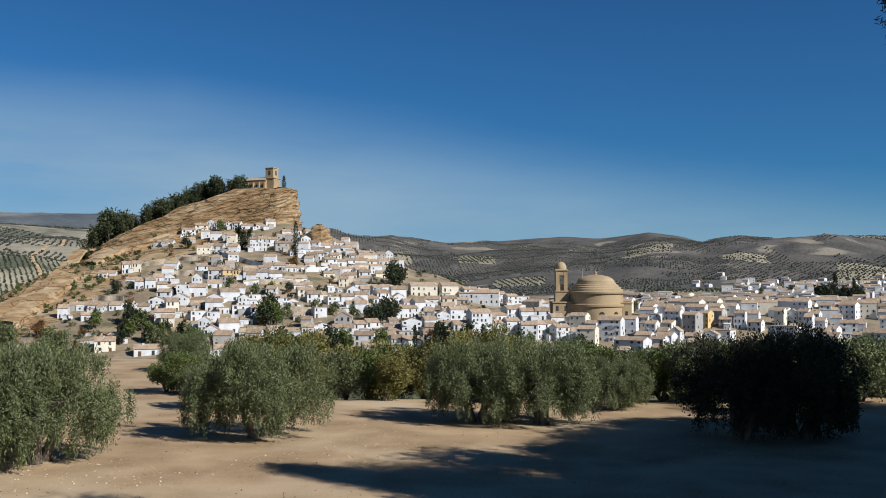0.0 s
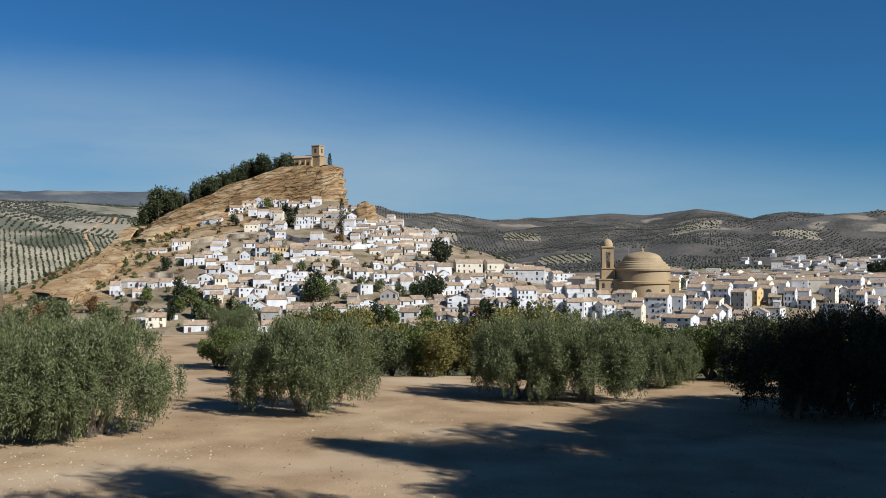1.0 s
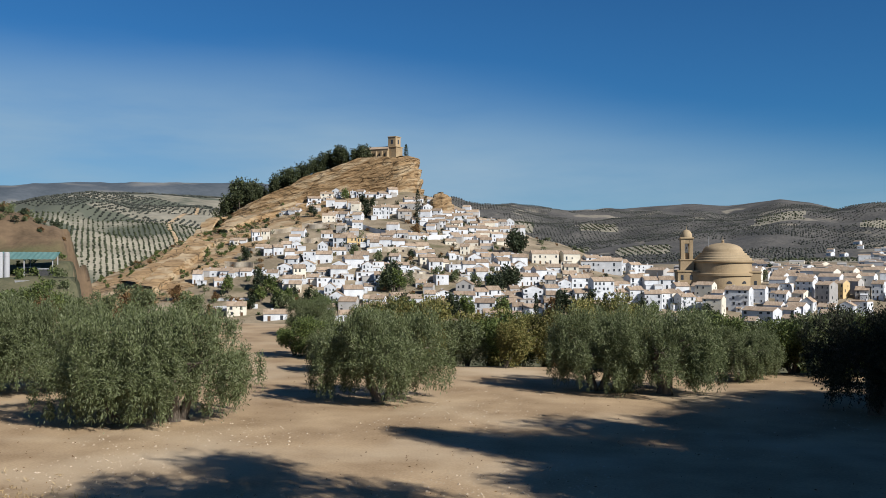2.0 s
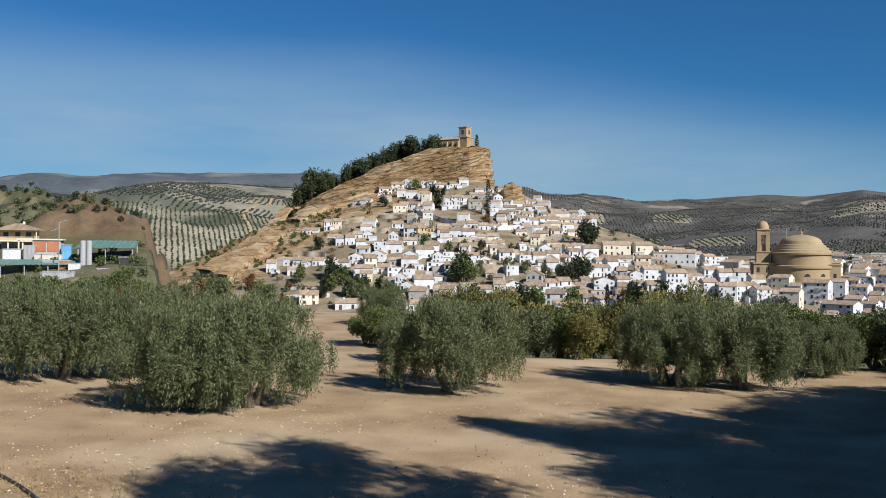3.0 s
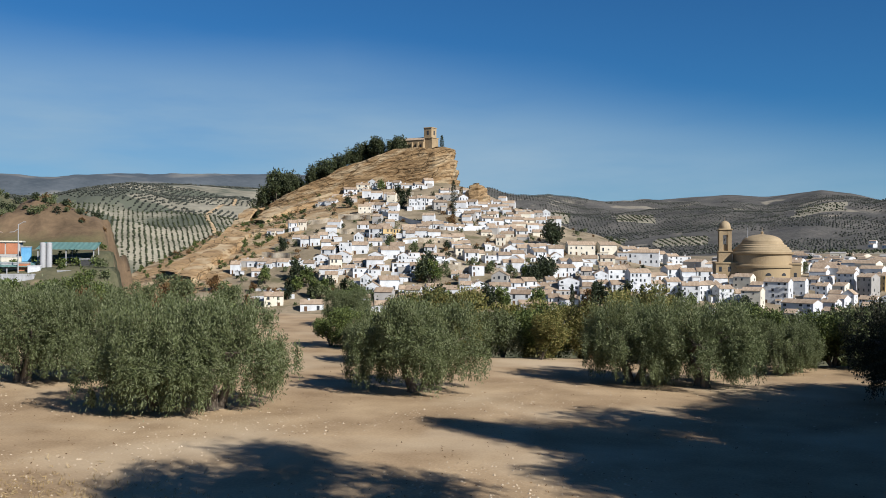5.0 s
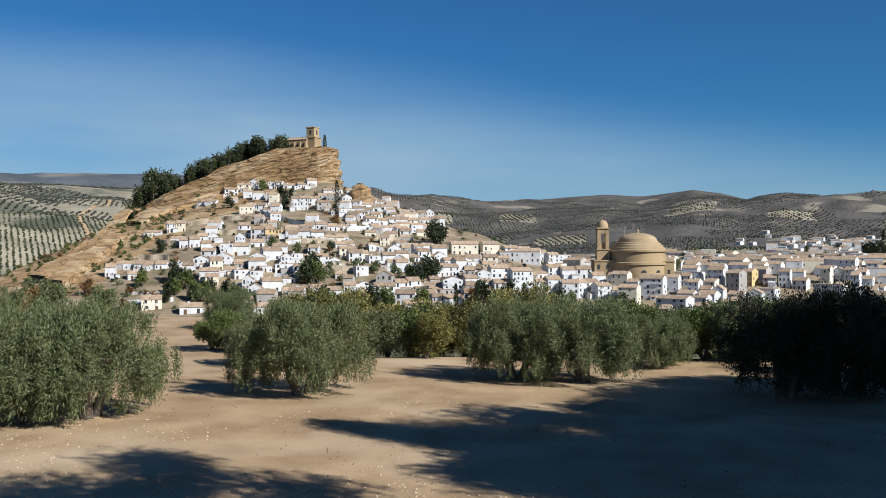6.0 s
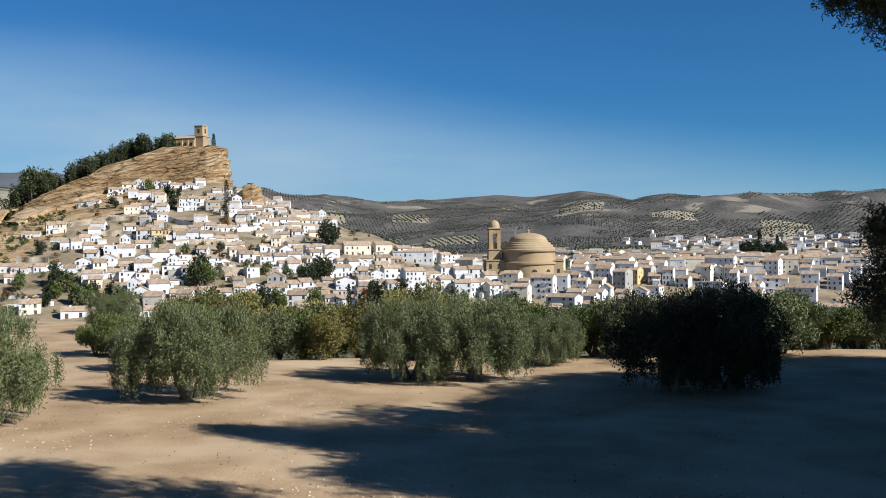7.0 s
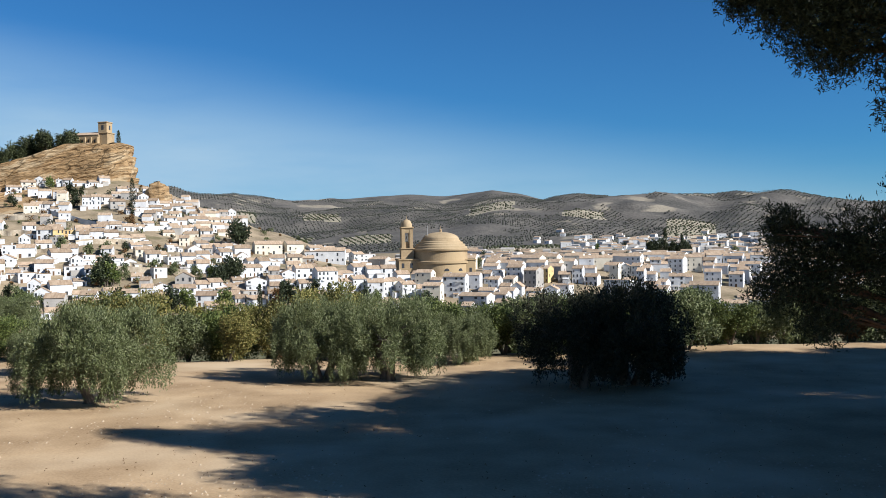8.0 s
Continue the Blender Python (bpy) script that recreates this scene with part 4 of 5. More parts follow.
# ---- round church ----
def round_church(x, y, z):
    root = new("round_church")
    R = 16.5
    drum = lathe([(R, -6), (R, 8.2), (R + 0.9, 8.4), (R + 1.0, 9.6), (R + 0.2, 9.9), (R - 0.4, 10.0)], 72)
    part("drum", drum, SANDSTONE, root)
    upper = lathe([(R - 0.5, 9.8), (R - 0.6, 15.6), (R + 0.5, 15.9), (R + 0.6, 16.8), (R - 0.6, 17.1)], 72)
    part("upper_drum", upper, SANDSTONE, root)
    prof = [(R - 0.4, 17.0)]
    for r, h in ((R - 1.2, 18.4), (R - 2.4, 19.8), (R - 3.7, 21.1), (R - 5.2, 22.3)):
        prof += [(r + 0.5, h - 0.9), (r + 0.35, h), (r - 0.25, h + 0.05)]
    for k in range(1, 10):
        a = k / 10 * math.pi / 2
        prof.append(((R - 5.4) * math.cos(a), 22.4 + 4.6 * math.sin(a)))
    prof.append((0.7, 27.1))
    part("dome", lathe(prof, 72), DOME_STONE, root, "stepped stone dome", smooth=False)
    lantern = lathe([(0.75, 26.9), (0.75, 28.0), (0.95, 28.1), (0.5, 28.6), (0.12, 29.0), (0.10, 30.6)], 10)
    part("finial", lantern, SANDSTONE, root)
    part("lightning_rod", tube(bmesh.new(), [(-8.4, -4, 21), (-8.4, -4, 31)], [0.16, 0.12], 6), SHEET_GREY, root)
    # lunette windows round the drum
    for deg in (-150, -118, -86, -54, -22, 10):
        bm = bmesh.new()
        ring = [(1.5 * math.cos(t), 1.5 * math.sin(t)) for t in np.linspace(0, math.pi, 9)]
        fr = [bm.verts.new((a, -0.12, b)) for a, b in ring]
        bk = [bm.verts.new((a, 0.4, b)) for a, b in ring]
        bm.faces.new(fr)
        for i in range(9):
            j = (i + 1) % 9
            bm.faces.new((fr[i], fr[j], bk[j], bk[i]))
        w = part("window", bm, GLASS_DARK, root)
        a = radians(deg)
        w.matrix_basis = pose(R * math.cos(a), R * math.sin(a), 4.0, 0, 0, deg + 90)
    # front body with the belfry
    part("front_body", box(-26, -12, -8, 10, -6, 10.2, 0.15), SANDSTONE, root)
    part("front_cornice", box(-26.5, -11, -8.5, 10.5, 10.2, 11.2, 0.2), SANDSTONE, root)
    part("side_chapel", box(12.5, 19.5, -9, 8, -6, 10.0, 0.15), SANDSTONE, root)
    part("side_cornice", box(12.2, 20.0, -9.5, 8.5, 10.0, 10.9, 0.15), SANDSTONE, root)
    for xx, zz in ((-23.5, 1), (-23.5, 6), (-18.5, 1), (-18.5, 6)):
        piece("window", shared("church_window", lambda: (window_bm(1.5, 2.6), GLASS_DARK)), root, xx, -8.05, zz)
    piece("window", SHARED["church_window"], root, 16.5, -9.05, 3)
    tower = part("belfry", box(-24.9, -15.9, -4.2, 4.2, 11, 17.0, 0.2), SANDSTONE, root)
    part("string_course", box(-25.3, -15.5, -4.7, 4.7, 17.0, 17.8, 0.15), SANDSTONE, tower)
    cx = -20.4
    for sx in (-1, 1):
        for sy in (-1, 1):
            part("pier", box(cx + sx * 2.75 - 1.25, cx + sx * 2.75 + 1.25, sy * 2.6 - 1.2, sy * 2.6 + 1.2, 17.6, 29.6, 0.1), SANDSTONE, tower)
    part("belfry_core", box(cx - 2.2, cx + 2.2, -2.2, 2.2, 17.6, 21.5), SANDSTONE, tower)
    part("lintel", box(cx - 3.85, cx + 3.85, -3.65, 3.65, 27.0, 29.5, 0.1), SANDSTONE, tower)
    part("cornice", box(cx - 4.6, cx + 4.6, -4.4, 4.4, 29.7, 30.7, 0.25), SANDSTONE, tower)
    cap = lathe([(3.9, 30.6), (3.9, 31.6)] + [(3.8 * math.cos(k / 8 * 1.5), 31.6 + 3.8 * math.sin(k / 8 * 1.5)) for k in range(9)] + [(0.15, 36.0), (0.08, 37.8)], 24)
    bmesh.ops.translate(cap, verts=cap.verts, vec=(cx, 0, 0))
    part("cupola", cap, DOME_STONE, tower, smooth=False)
    bell = lathe([(0.9, 0), (0.75, 0.4), (0.5, 1.3), (0.2, 1.6)], 14)
    b = part("bell", bell, IRON, tower)
    b.location = (cx, -2.6, 23.6)
    for ob in root.children:
        if ob is tower:
            ob.matrix_basis = Matrix.Translation((cx, 0, 0)) @ Matrix.Diagonal((0.86, 0.9, 0.97, 1)) @ Matrix.Translation((-cx, 0, 0.3))
    root.matrix_basis = pose(x, y, z)
    return tagged(root, "golden sandstone round church with stepped dome and square bell tower", "church")


round_church(CHURCH[0], CHURCH[1], -11.0)


# ---- hilltop church and its tower ----
def hill_church(x, y, z):
    root = new("hilltop_church")
    part("nave_wall", box(-26, 0, -6.5, 6.5, -3, 11.5, 0.1), SANDSTONE, root)
    roof = gable_roof(26, 13, 11.5, 2.6)
    bmesh.ops.translate(roof, verts=roof.verts, vec=(-13, 0, 0))
    part("roof", roof, TILE, root)
    part("apse", box(0, 7, -5, 5, -3, 12.5, 0.2), SANDSTONE, root)
    part("parapet", box(-0.4, 7.5, -5.5, 5.5, 12.5, 13.3, 0.15), SANDSTONE, root)
    for k in range(5):
        part("buttress", box(-24 + 5.6 * k, -22.4 + 5.6 * k, -8.0, -6.5, -3, 9.5, 0.1), SANDSTONE, root)
    tower = part("tower", box(-3.2, 4.6, -2.2, 5.6, 0, 21.5, 0.15), SANDSTONE, root, "square stone bell tower")
    part("cornice", box(-3.6, 5.0, -2.6, 6.0, 21.5, 22.3, 0.15), SANDSTONE, tower)
    piece("window", shared("tower_window", lambda: (window_bm(2.0, 3.6, False), GLASS_DARK)), tower, 0.8, -2.22, 15.8)
    piece("window", SHARED["tower_window"], tower, 4.62, 1.8, 15.8, 90)
    for k in range(4):
        piece("window", shared("nave_window", lambda: (window_bm(1.2, 2.4, False), GLASS_DARK)), root, -20.5 + 5.6 * k, -6.52, 5.0)
    root.matrix_basis = pose(x, y, z, 0, 0, -22)
    return tagged(root, "ruined ochre stone church with square tower on the cliff top", "church")


hill_church(-158, 796, 88.0)
place(cypress(31, 15, 1.7), -147, 800, 89, label="slim dark cypress on the cliff top", category="tree")
place(cypress(32, 24, 2.0, sprigs=900), -111, 650, label="tall slim cypress between white houses", category="tree")



# ---- rock faces of the hill ----
def rock_face(name, path, lean, depth, seed, label, dip=0.32, cap=16.0, cols=420, rows=96):
    """A weathered face with slanting beds along a line of (x, y, foot, top)."""
    P = np.array(path, float)
    run = np.concatenate([[0], np.cumsum(np.hypot(np.diff(P[:, 0]), np.diff(P[:, 1])))])
    s = np.linspace(0, run[-1], cols)
    X, Y, F, T = (np.interp(s, run, P[:, i]) for i in range(4))
    tx, ty = np.gradient(X), np.gradient(Y)
    n = np.hypot(tx, ty)
    ox, oy = ty / n, -tx / n
    T = T + 2.2 * fbm(s / 16 + seed, s * 0, 4)
    verts = []
    for r in range(rows):
        t = r / (rows - 1)
        z = F + (T - F) * t
        bed = z - dip * X
        q = bed / 8.5 + 0.45 * fbm(s / 45, z / 40 + seed, 3)
        saw = q - np.floor(q)
        ledge = np.where(saw < 0.9, saw / 0.9, (1 - saw) / 0.1)
        o = lean * (1 - t) + depth * ledge + 0.5 * depth * fbm(s / 26 + seed, z / 22, 4) + 1.1 * fbm(s / 6, bed / 1.6, 4)
        verts.append(np.stack([X + ox * o, Y + oy * o, z], 1))
    for back, up in ((4, 0.4), (9, 0.8), (cap, -0.5)):
        verts.append(np.stack([X - ox * back, Y - oy * back, T + up + 0.8 * fbm(s / 9, s * 0 + back, 3)], 1))
    v = np.concatenate(verts)
    R = len(verts)
    a, b = np.meshgrid(np.arange(R - 1), np.arange(cols - 1), indexing="ij")
    f = np.stack([a * cols + b, a * cols + b + 1, (a + 1) * cols + b + 1, (a + 1) * cols + b], -1).reshape(-1, 4)
    ob = new(name, mesh_of(name, v.tolist(), f.tolist(), [ROCK], smooth=False))
    return tagged(ob, label, "cliff", kind="structure")


rock_face("cliff", [(-306, 774, 20, 38), (-274, 768, 37, 52), (-251, 769, 45, 63), (-213, 771, 54, 80), (-180, 773, 57, 89), (-148, 772, 58, 91), (-139, 776, 57, 91), (-136, 790, 57, 90),
                    (-142, 820, 55, 88)], 5.0, 3.2, 3, "ochre sandstone cliff with slanting beds below the ridge")
rock_face("flank_cliff", [(-268, 560, -46, -24), (-277, 600, -42, -14), (-289, 650, -34, 6), (-297, 700, -24, 22), (-303, 745, -10, 37), (-308, 785, 0, 42)][::-1][:6], 24.0, 3.0, 9,
          "bare orange rock flank of the castle hill", dip=0.1, cap=10.0, cols=150, rows=50)

# ledges that run down the bare slope beside the houses
for n, line in enumerate((((-255, 662), (-247, 687), (-231, 707), (-210, 715)), ((-242, 612), (-225, 618), (-209, 630), (-190, 636)), ((-226, 480), (-229, 512), (-235, 561), (-242, 608)),
                          ((-240, 490), (-244, 522), (-249, 571), (-262, 646)), ((-262, 690), (-256, 715), (-236, 732), (-216, 740)))):
    path = [(x, y, ground_z(x, y) - 2.5, ground_z(x, y) + 3.2 + 1.2 * math.sin(3 * n + i)) for i, (x, y) in enumerate(line)]
    rock_face("rock_ledge_%d" % (n + 1), path, 2.0, 1.3, 20 + n, "low ochre rock ledge breaking the bare slope", cap=7.0, cols=150, rows=22)
# the stub of rock above the last houses
rock_face("rock_outcrop", [(-113, 704, 34, 44), (-107, 700, 33, 54), (-101, 700, 33, 55), (-96, 704, 32, 52), (-94, 712, 32, 44)], 2.5, 1.5, 31, "ochre rock stub standing above white houses", cap=6.0, cols=90, rows=40)

# ---- terrace walls between the rows of houses ----
wrng = np.random.RandomState(55)


def terrace_wall(x0, y0, x1, y1, hgt, material):
    bm = bmesh.new()
    prev = None
    for i in range(13):
        gx_, gy_ = x0 + (x1 - x0) * i / 12, y0 + (y1 - y0) * i / 12 + 0.6 * math.sin(i * 0.9)
        z = ground_z(gx_, gy_)
        ring = [bm.verts.new((gx_, gy_ + dy, z + dz)) for dy, dz in ((-0.3, -2.5), (-0.2, hgt), (0.25, hgt), (0.3, -2.5))]
        if prev:
            for k in range(3):
                bm.faces.new((prev[k], ring[k], ring[k + 1], prev[k + 1]))
        else:
            bm.faces.new(ring)
        prev = ring
    bm.faces.new(prev[::-1])
    bmesh.ops.recalc_face_normals(bm, faces=bm.faces)
    white = material is WHITE
    tagged(part("retaining_wall", bm, material, None), "whitewashed terrace wall on the slope" if white else "rough stone terrace wall on the slope", "wall", "terrace walls")


for x0, y0, x1, y1, material in ((-161, 646, -120, 605, WHITE), (-128, 566, -98, 576, WALL_STONE), (-102, 515, -61, 522, WALL_STONE), (-101, 613, -75, 643, WHITE), (-191, 638, -166, 634, WALL_STONE), (-208, 624, -188, 628, WALL_STONE), (-210, 574, -193, 568, WALL_STONE), (-178, 594, -161, 593, WALL_STONE), (-80, 607, -63, 613, WALL_STONE), (-208, 539, -188, 533, WALL_STONE)):
    terrace_wall(x0, y0, x1, y1, 3.0, material)
for n in range(46):
    y = wrng.uniform(445, 740)
    x = wrng.uniform(-215, 0)
    if (y > 640 and x < -190) or x > -20 + (640 - y) * 0.5 or not free(x, y, 2):
        continue
    L, lean_y = wrng.uniform(9, 26), wrng.uniform(-3, 3)
    terrace_wall(x - L / 2, y - lean_y, x + L / 2, y + lean_y, wrng.uniform(1.2, 2.6), WHITE if wrng.rand() < 0.3 else WALL_STONE)

# ---- pines on the ridge ----
rng = np.random.RandomState(21)


def ridge_pine(seed, h):
    return shrub(seed, h * 0.62, h, 420, RIDGE_LEAF, "pine_tree", size=(1.1, 0.5), per=3, lobes_n=8, stems=3)


# large white buildings on the saddle below the hill
for lx, ly, lw, ld, lh, wall, turn, lab in ((-22, 602, 17, 11, 6.5, CREAM, 12, "large pale convent building with tiled roof"), (14, 601, 25, 10, 7.0, WHITE, -6, "long white building with a broad tiled roof"),
                                      (-6, 604, 11, 9, 8.0, CREAM, 20, "tall cream building beside the convent")):
    ob = house(lw, ld, lh, 2.0, "x", wall, 2, int(lw / 3), np.random.RandomState(int(lw)), "large_house")
    ob.matrix_basis = pose(lx, ly, ground_z(lx, ly - 5), 0, 0, turn)
    tagged(ob, lab, "building")

pines = [ridge_pine(40 + k, 14) for k in range(3)]
first = [True] * 3
for k in range(50):
    t = k / 49
    x = -178 - 128 * t + rng.uniform(-3, 3)
    y = 786 + rng.uniform(-5, 26) - 8 * t
    i = k % 3
    s = rng.uniform(0.85, 1.6) * (1.05 if t < 0.75 else 1.4)
    if first[i]:
        first[i] = False
        place(pines[i], x, y, None, rng.uniform(0, 360), s, "dark green pine on the hill's ridge", "tree", "ridge pines")
    else:
        put_copy(pines[i], x, y, None, rng.uniform(0, 360), s)
for k, (x, y, s) in enumerate(((-300, 757, 0.9), (-294, 752, 0.7), (-307, 762, 1.0), (-303, 745, 0.6), (-288, 757, 0.6), (-311, 752, 0.7))):
    put_copy(pines[k % 3], x, y, ground_z(x, y) + 1.0, 50 * k, s)


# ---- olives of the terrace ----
# olives under the pines: their shade is put into a darker leaf colour
SHADED_OLIVE_LEAF = leafy("shaded_olive_leaf", (0.016, 0.020, 0.011), (0.034, 0.040, 0.020), (0.075, 0.07, 0.04))
OLIVES = [olive(101 + k, 7.0, 4.6, 33000, trunks=2 + k % 2) for k in range(4)]
OLIVES += [olive(121 + k, 6.6, 4.9, 21000, SHADED_OLIVE_LEAF, 3, "oak_tree", size=(0.13, 0.06)) for k in range(2)]
olive_used = set()


def set_olive(k, x, y, scale, turn, label):
    if k not in olive_used:
        olive_used.add(k)
        # the group holm oaks holds the olives with shade painted into the leaves
        return place(OLIVES[k], x, y, None, turn, scale, label, "tree", "olive trees" if k < 4 else "holm oaks")
    c = put_copy(OLIVES[k], x, y, None, turn, scale, label)
    return c


for k, x, y, s, turn, label in (
        (0, -18.3, 36.0, 1.03, 20, "broad silver-green olive tree on bare earth"),
        (1, -16.3, 36.8, 1.05, 250, "full silver-green olive tree hanging to the ground"),
        (2, -28.4, 42.0, 1.10, 140, "olive tree with deep shade beneath"),
        (0, -25.6, 43.8, 1.0, 200, "olive tree close beside its neighbours"),
        (3, -34.0, 41.0, 1.05, 10, "olive tree at the edge of the terrace"),
        (2, -9.0, 43.2, 1.0, 200, "round olive tree beside the dirt track"),
        (3, 0.9, 48.5, 0.93, 100, "grey-green olive tree on the terrace"),
        (0, 4.2, 47.5, 0.98, 250, "wide olive tree with dark hollow crown"),
        (4, 12.6, 43.0, 0.98, 300, "dense olive in pine shade, the shade painted into its leaves"),
        (5, 15.4, 43.6, 1.1, 75, "bushy olive on shaded ground with shade-dark leaf colour"),
        (3, 9.2, 54.0, 0.66, 60, "small olive tree at the terrace edge"),
        (1, -13.8, 53.5, 0.58, 160, "small olive beside the track"),
        (0, -22.5, 78.0, 0.72, 60, "small olive at the bend of the track")):
    set_olive(k, x, y, s, turn, label)

# ---- hedge of shrubs along the terrace edge ----
SHRUBS = [shrub(200, 3.8, 4.4, 4200, SHRUB_LEAF, "shrub", (0.17, 0.075)), shrub(201, 4.2, 4.0, 3600, GREEN_LEAF, "shrub", (0.18, 0.08)),
          shrub(202, 3.6, 4.2, 2800, OLIVE_LEAF, "shrub", (0.22, 0.08)), shrub(203, 3.2, 3.2, 2400, RUST_LEAF, "shrub", (0.2, 0.09))]
shrub_used = set()
LAB = ("yellowing autumn shrub in the hedge", "green leafy shrub in the hedge", "grey-green shrub in the hedge", "rust-brown autumn shrub in the hedge")


def set_shrub(k, x, y, z, s, turn):
    if k not in shrub_used:
        shrub_used.add(k)
        return place(SHRUBS[k], x, y, z, turn, s, LAB[k], "shrub", "hedge shrubs")
    return put_copy(SHRUBS[k], x, y, z, turn, s)


rng = np.random.RandomState(77)
x = -14.0
while x < 46:
    row = 57.5 + rng.uniform(-1, 2.5)
    k = rng.choice(4, p=(0.72, 0.05, 0.17, 0.06)) if x < 4 else rng.choice(4, p=(0.0, 0.42, 0.55, 0.03))
    set_shrub(k, x, row, None, rng.uniform(0.75, 1.05), rng.uniform(0, 360))
    if rng.rand() < 0.6:
        set_shrub(rng.choice(4, p=(0.5, 0.2, 0.25, 0.05)) if x < 4 else 2, x + rng.uniform(-1, 1), row + rng.uniform(3, 7), None, rng.uniform(0.9, 1.25), rng.uniform(0, 360))
    x += rng.uniform(1.5, 2.6)
set_shrub(3, -11.5, 60.5, None, 0.9, 40)
for x, y, s in ((19.5, 52.5, 0.5), (-19, 62, 0.6), (-20.5, 70, 0.55), (-16.5, 60, 0.8), (-26, 92, 0.8), (-18, 86, 0.9)):
    set_shrub(1 if s > 0.55 else 2, x, y, None, s, rng.uniform(0, 360))

# ---- trees of the valley and among the houses ----
VALLEY = [shrub(300, 7.5, 9, 1300, GREEN_LEAF, "tree", (0.5, 0.24)), shrub(301, 7, 9, 1300, DARK_LEAF, "tree", (0.5, 0.24)),
          shrub(302, 6.5, 7, 1100, RUST_LEAF, "tree", (0.45, 0.22)), shrub(303, 7, 8, 1300, OLIVE_LEAF, "tree", (0.5, 0.2)),
          shrub(310, 7.5, 9, 330, GREEN_LEAF, "tree", (0.9, 0.5)), shrub(311, 7, 9, 330, DARK_LEAF, "tree", (0.9, 0.5)),
          shrub(312, 6.5, 7, 300, RUST_LEAF, "tree", (0.8, 0.45)), shrub(313, 7, 8, 330, OLIVE_LEAF, "tree", (0.9, 0.45))]
VLAB = ("leafy green tree on the valley slope", "dark evergreen tree on the slope", "rust-coloured autumn tree on the slope", "grey-green tree among the houses")
valley_used = set()


def set_tree(k, x, y, s, z=None):
    k = k + 4 if y > 260 else k
    if k not in valley_used:
        valley_used.add(k)
        return place(VALLEY[k], x, y, z, rng.uniform(0, 360), s, VLAB[k % 4], "tree", "valley trees")
    return put_copy(VALLEY[k], x, y, z, rng.uniform(0, 360), s)


def below(x, y, h, slope):
    """True where a tree of height h stays under a line of sight falling by slope."""
    return ground_z(x, y) + h < 6.6 + slope * math.hypot(x, y)


for n in range(170):
    y = rng.uniform(75, 420)
    x = rng.uniform(-0.36 if y > 120 else -0.1, 0.62) * y
    s = rng.uniform(0.7, 1.2)
    if below(x, y, 9.5 * s, -0.065):
        set_tree(rng.choice(4, p=(0.35, 0.25, 0.12, 0.28)), x, y, s)
for x, y, k, s in VILLAGE_TREES + ((-42, 612, 1, 2.0), (-38, 616, 1, 1.7), (-160, 700, 1, 1.3), (-205, 465, 2, 1.3)):
    set_tree(k, x, y, s)
for mat, nm, lab in ((DARK_LEAF, "dark_bushes", "dark green bushes between the houses"), (OLIVE_LEAF, "grey_bushes", "grey-green bushes on the terraced slope"),
                    (RUST_LEAF, "dry_bushes", "rust-brown dry bushes on the slope")):
    spots = []
    while len(spots) < 170:
        y = rng.uniform(435, 745)
        x = rng.uniform(-292 if y > 540 else -245, 40)
        spots.append((x, y, rng.uniform(1.2, 5.0)))
    bushes(nm, spots, mat, rng, lab)
for n in range(40):
    y = rng.uniform(600, 1000)
    set_tree(rng.choice(4, p=(0.2, 0.6, 0.0, 0.2)), rng.uniform(0.12, 0.55) * y, y, rng.uniform(0.5, 1.0))
for n in range(26):
    set_tree(rng.choice(4, p=(0.3, 0.3, 0.15, 0.25)), rng.uniform(-188, -118), rng.uniform(432, 468), rng.uniform(0.5, 1.0))
flank = []
for n in range(240):
    y = rng.uniform(500, 770)
    flank.append((rng.uniform(-312, -240) + 0.12 * (770 - y), y, rng.uniform(1.2, 4.2)))
bushes("flank_scrub", flank, GREEN_LEAF, rng, "green scrub clinging to the rocky western flank", (0.8, 0.45), 45)
# dark park with cypresses beyond the roofs
for n in range(9):
    set_tree(1, 322 + rng.uniform(-18, 26), 800 + rng.uniform(-10, 10), rng.uniform(1.2, 1.8))
cyp = cypress(33, 14, 1.2)
place(cyp, -10, 447, label="slim dark cypress below the houses", category="tree", group="cypresses")
for x, y, s in ((12, 445, 1.1), (92, 432, 1.0), (98, 428, 0.9), (312, 790, 1.7), (330, 796, 1.3), (40, 440, 0.8), (-20, 448, 0.9), (60, 436, 0.9)):
    put_copy(cyp, x, y, None, 0, s)


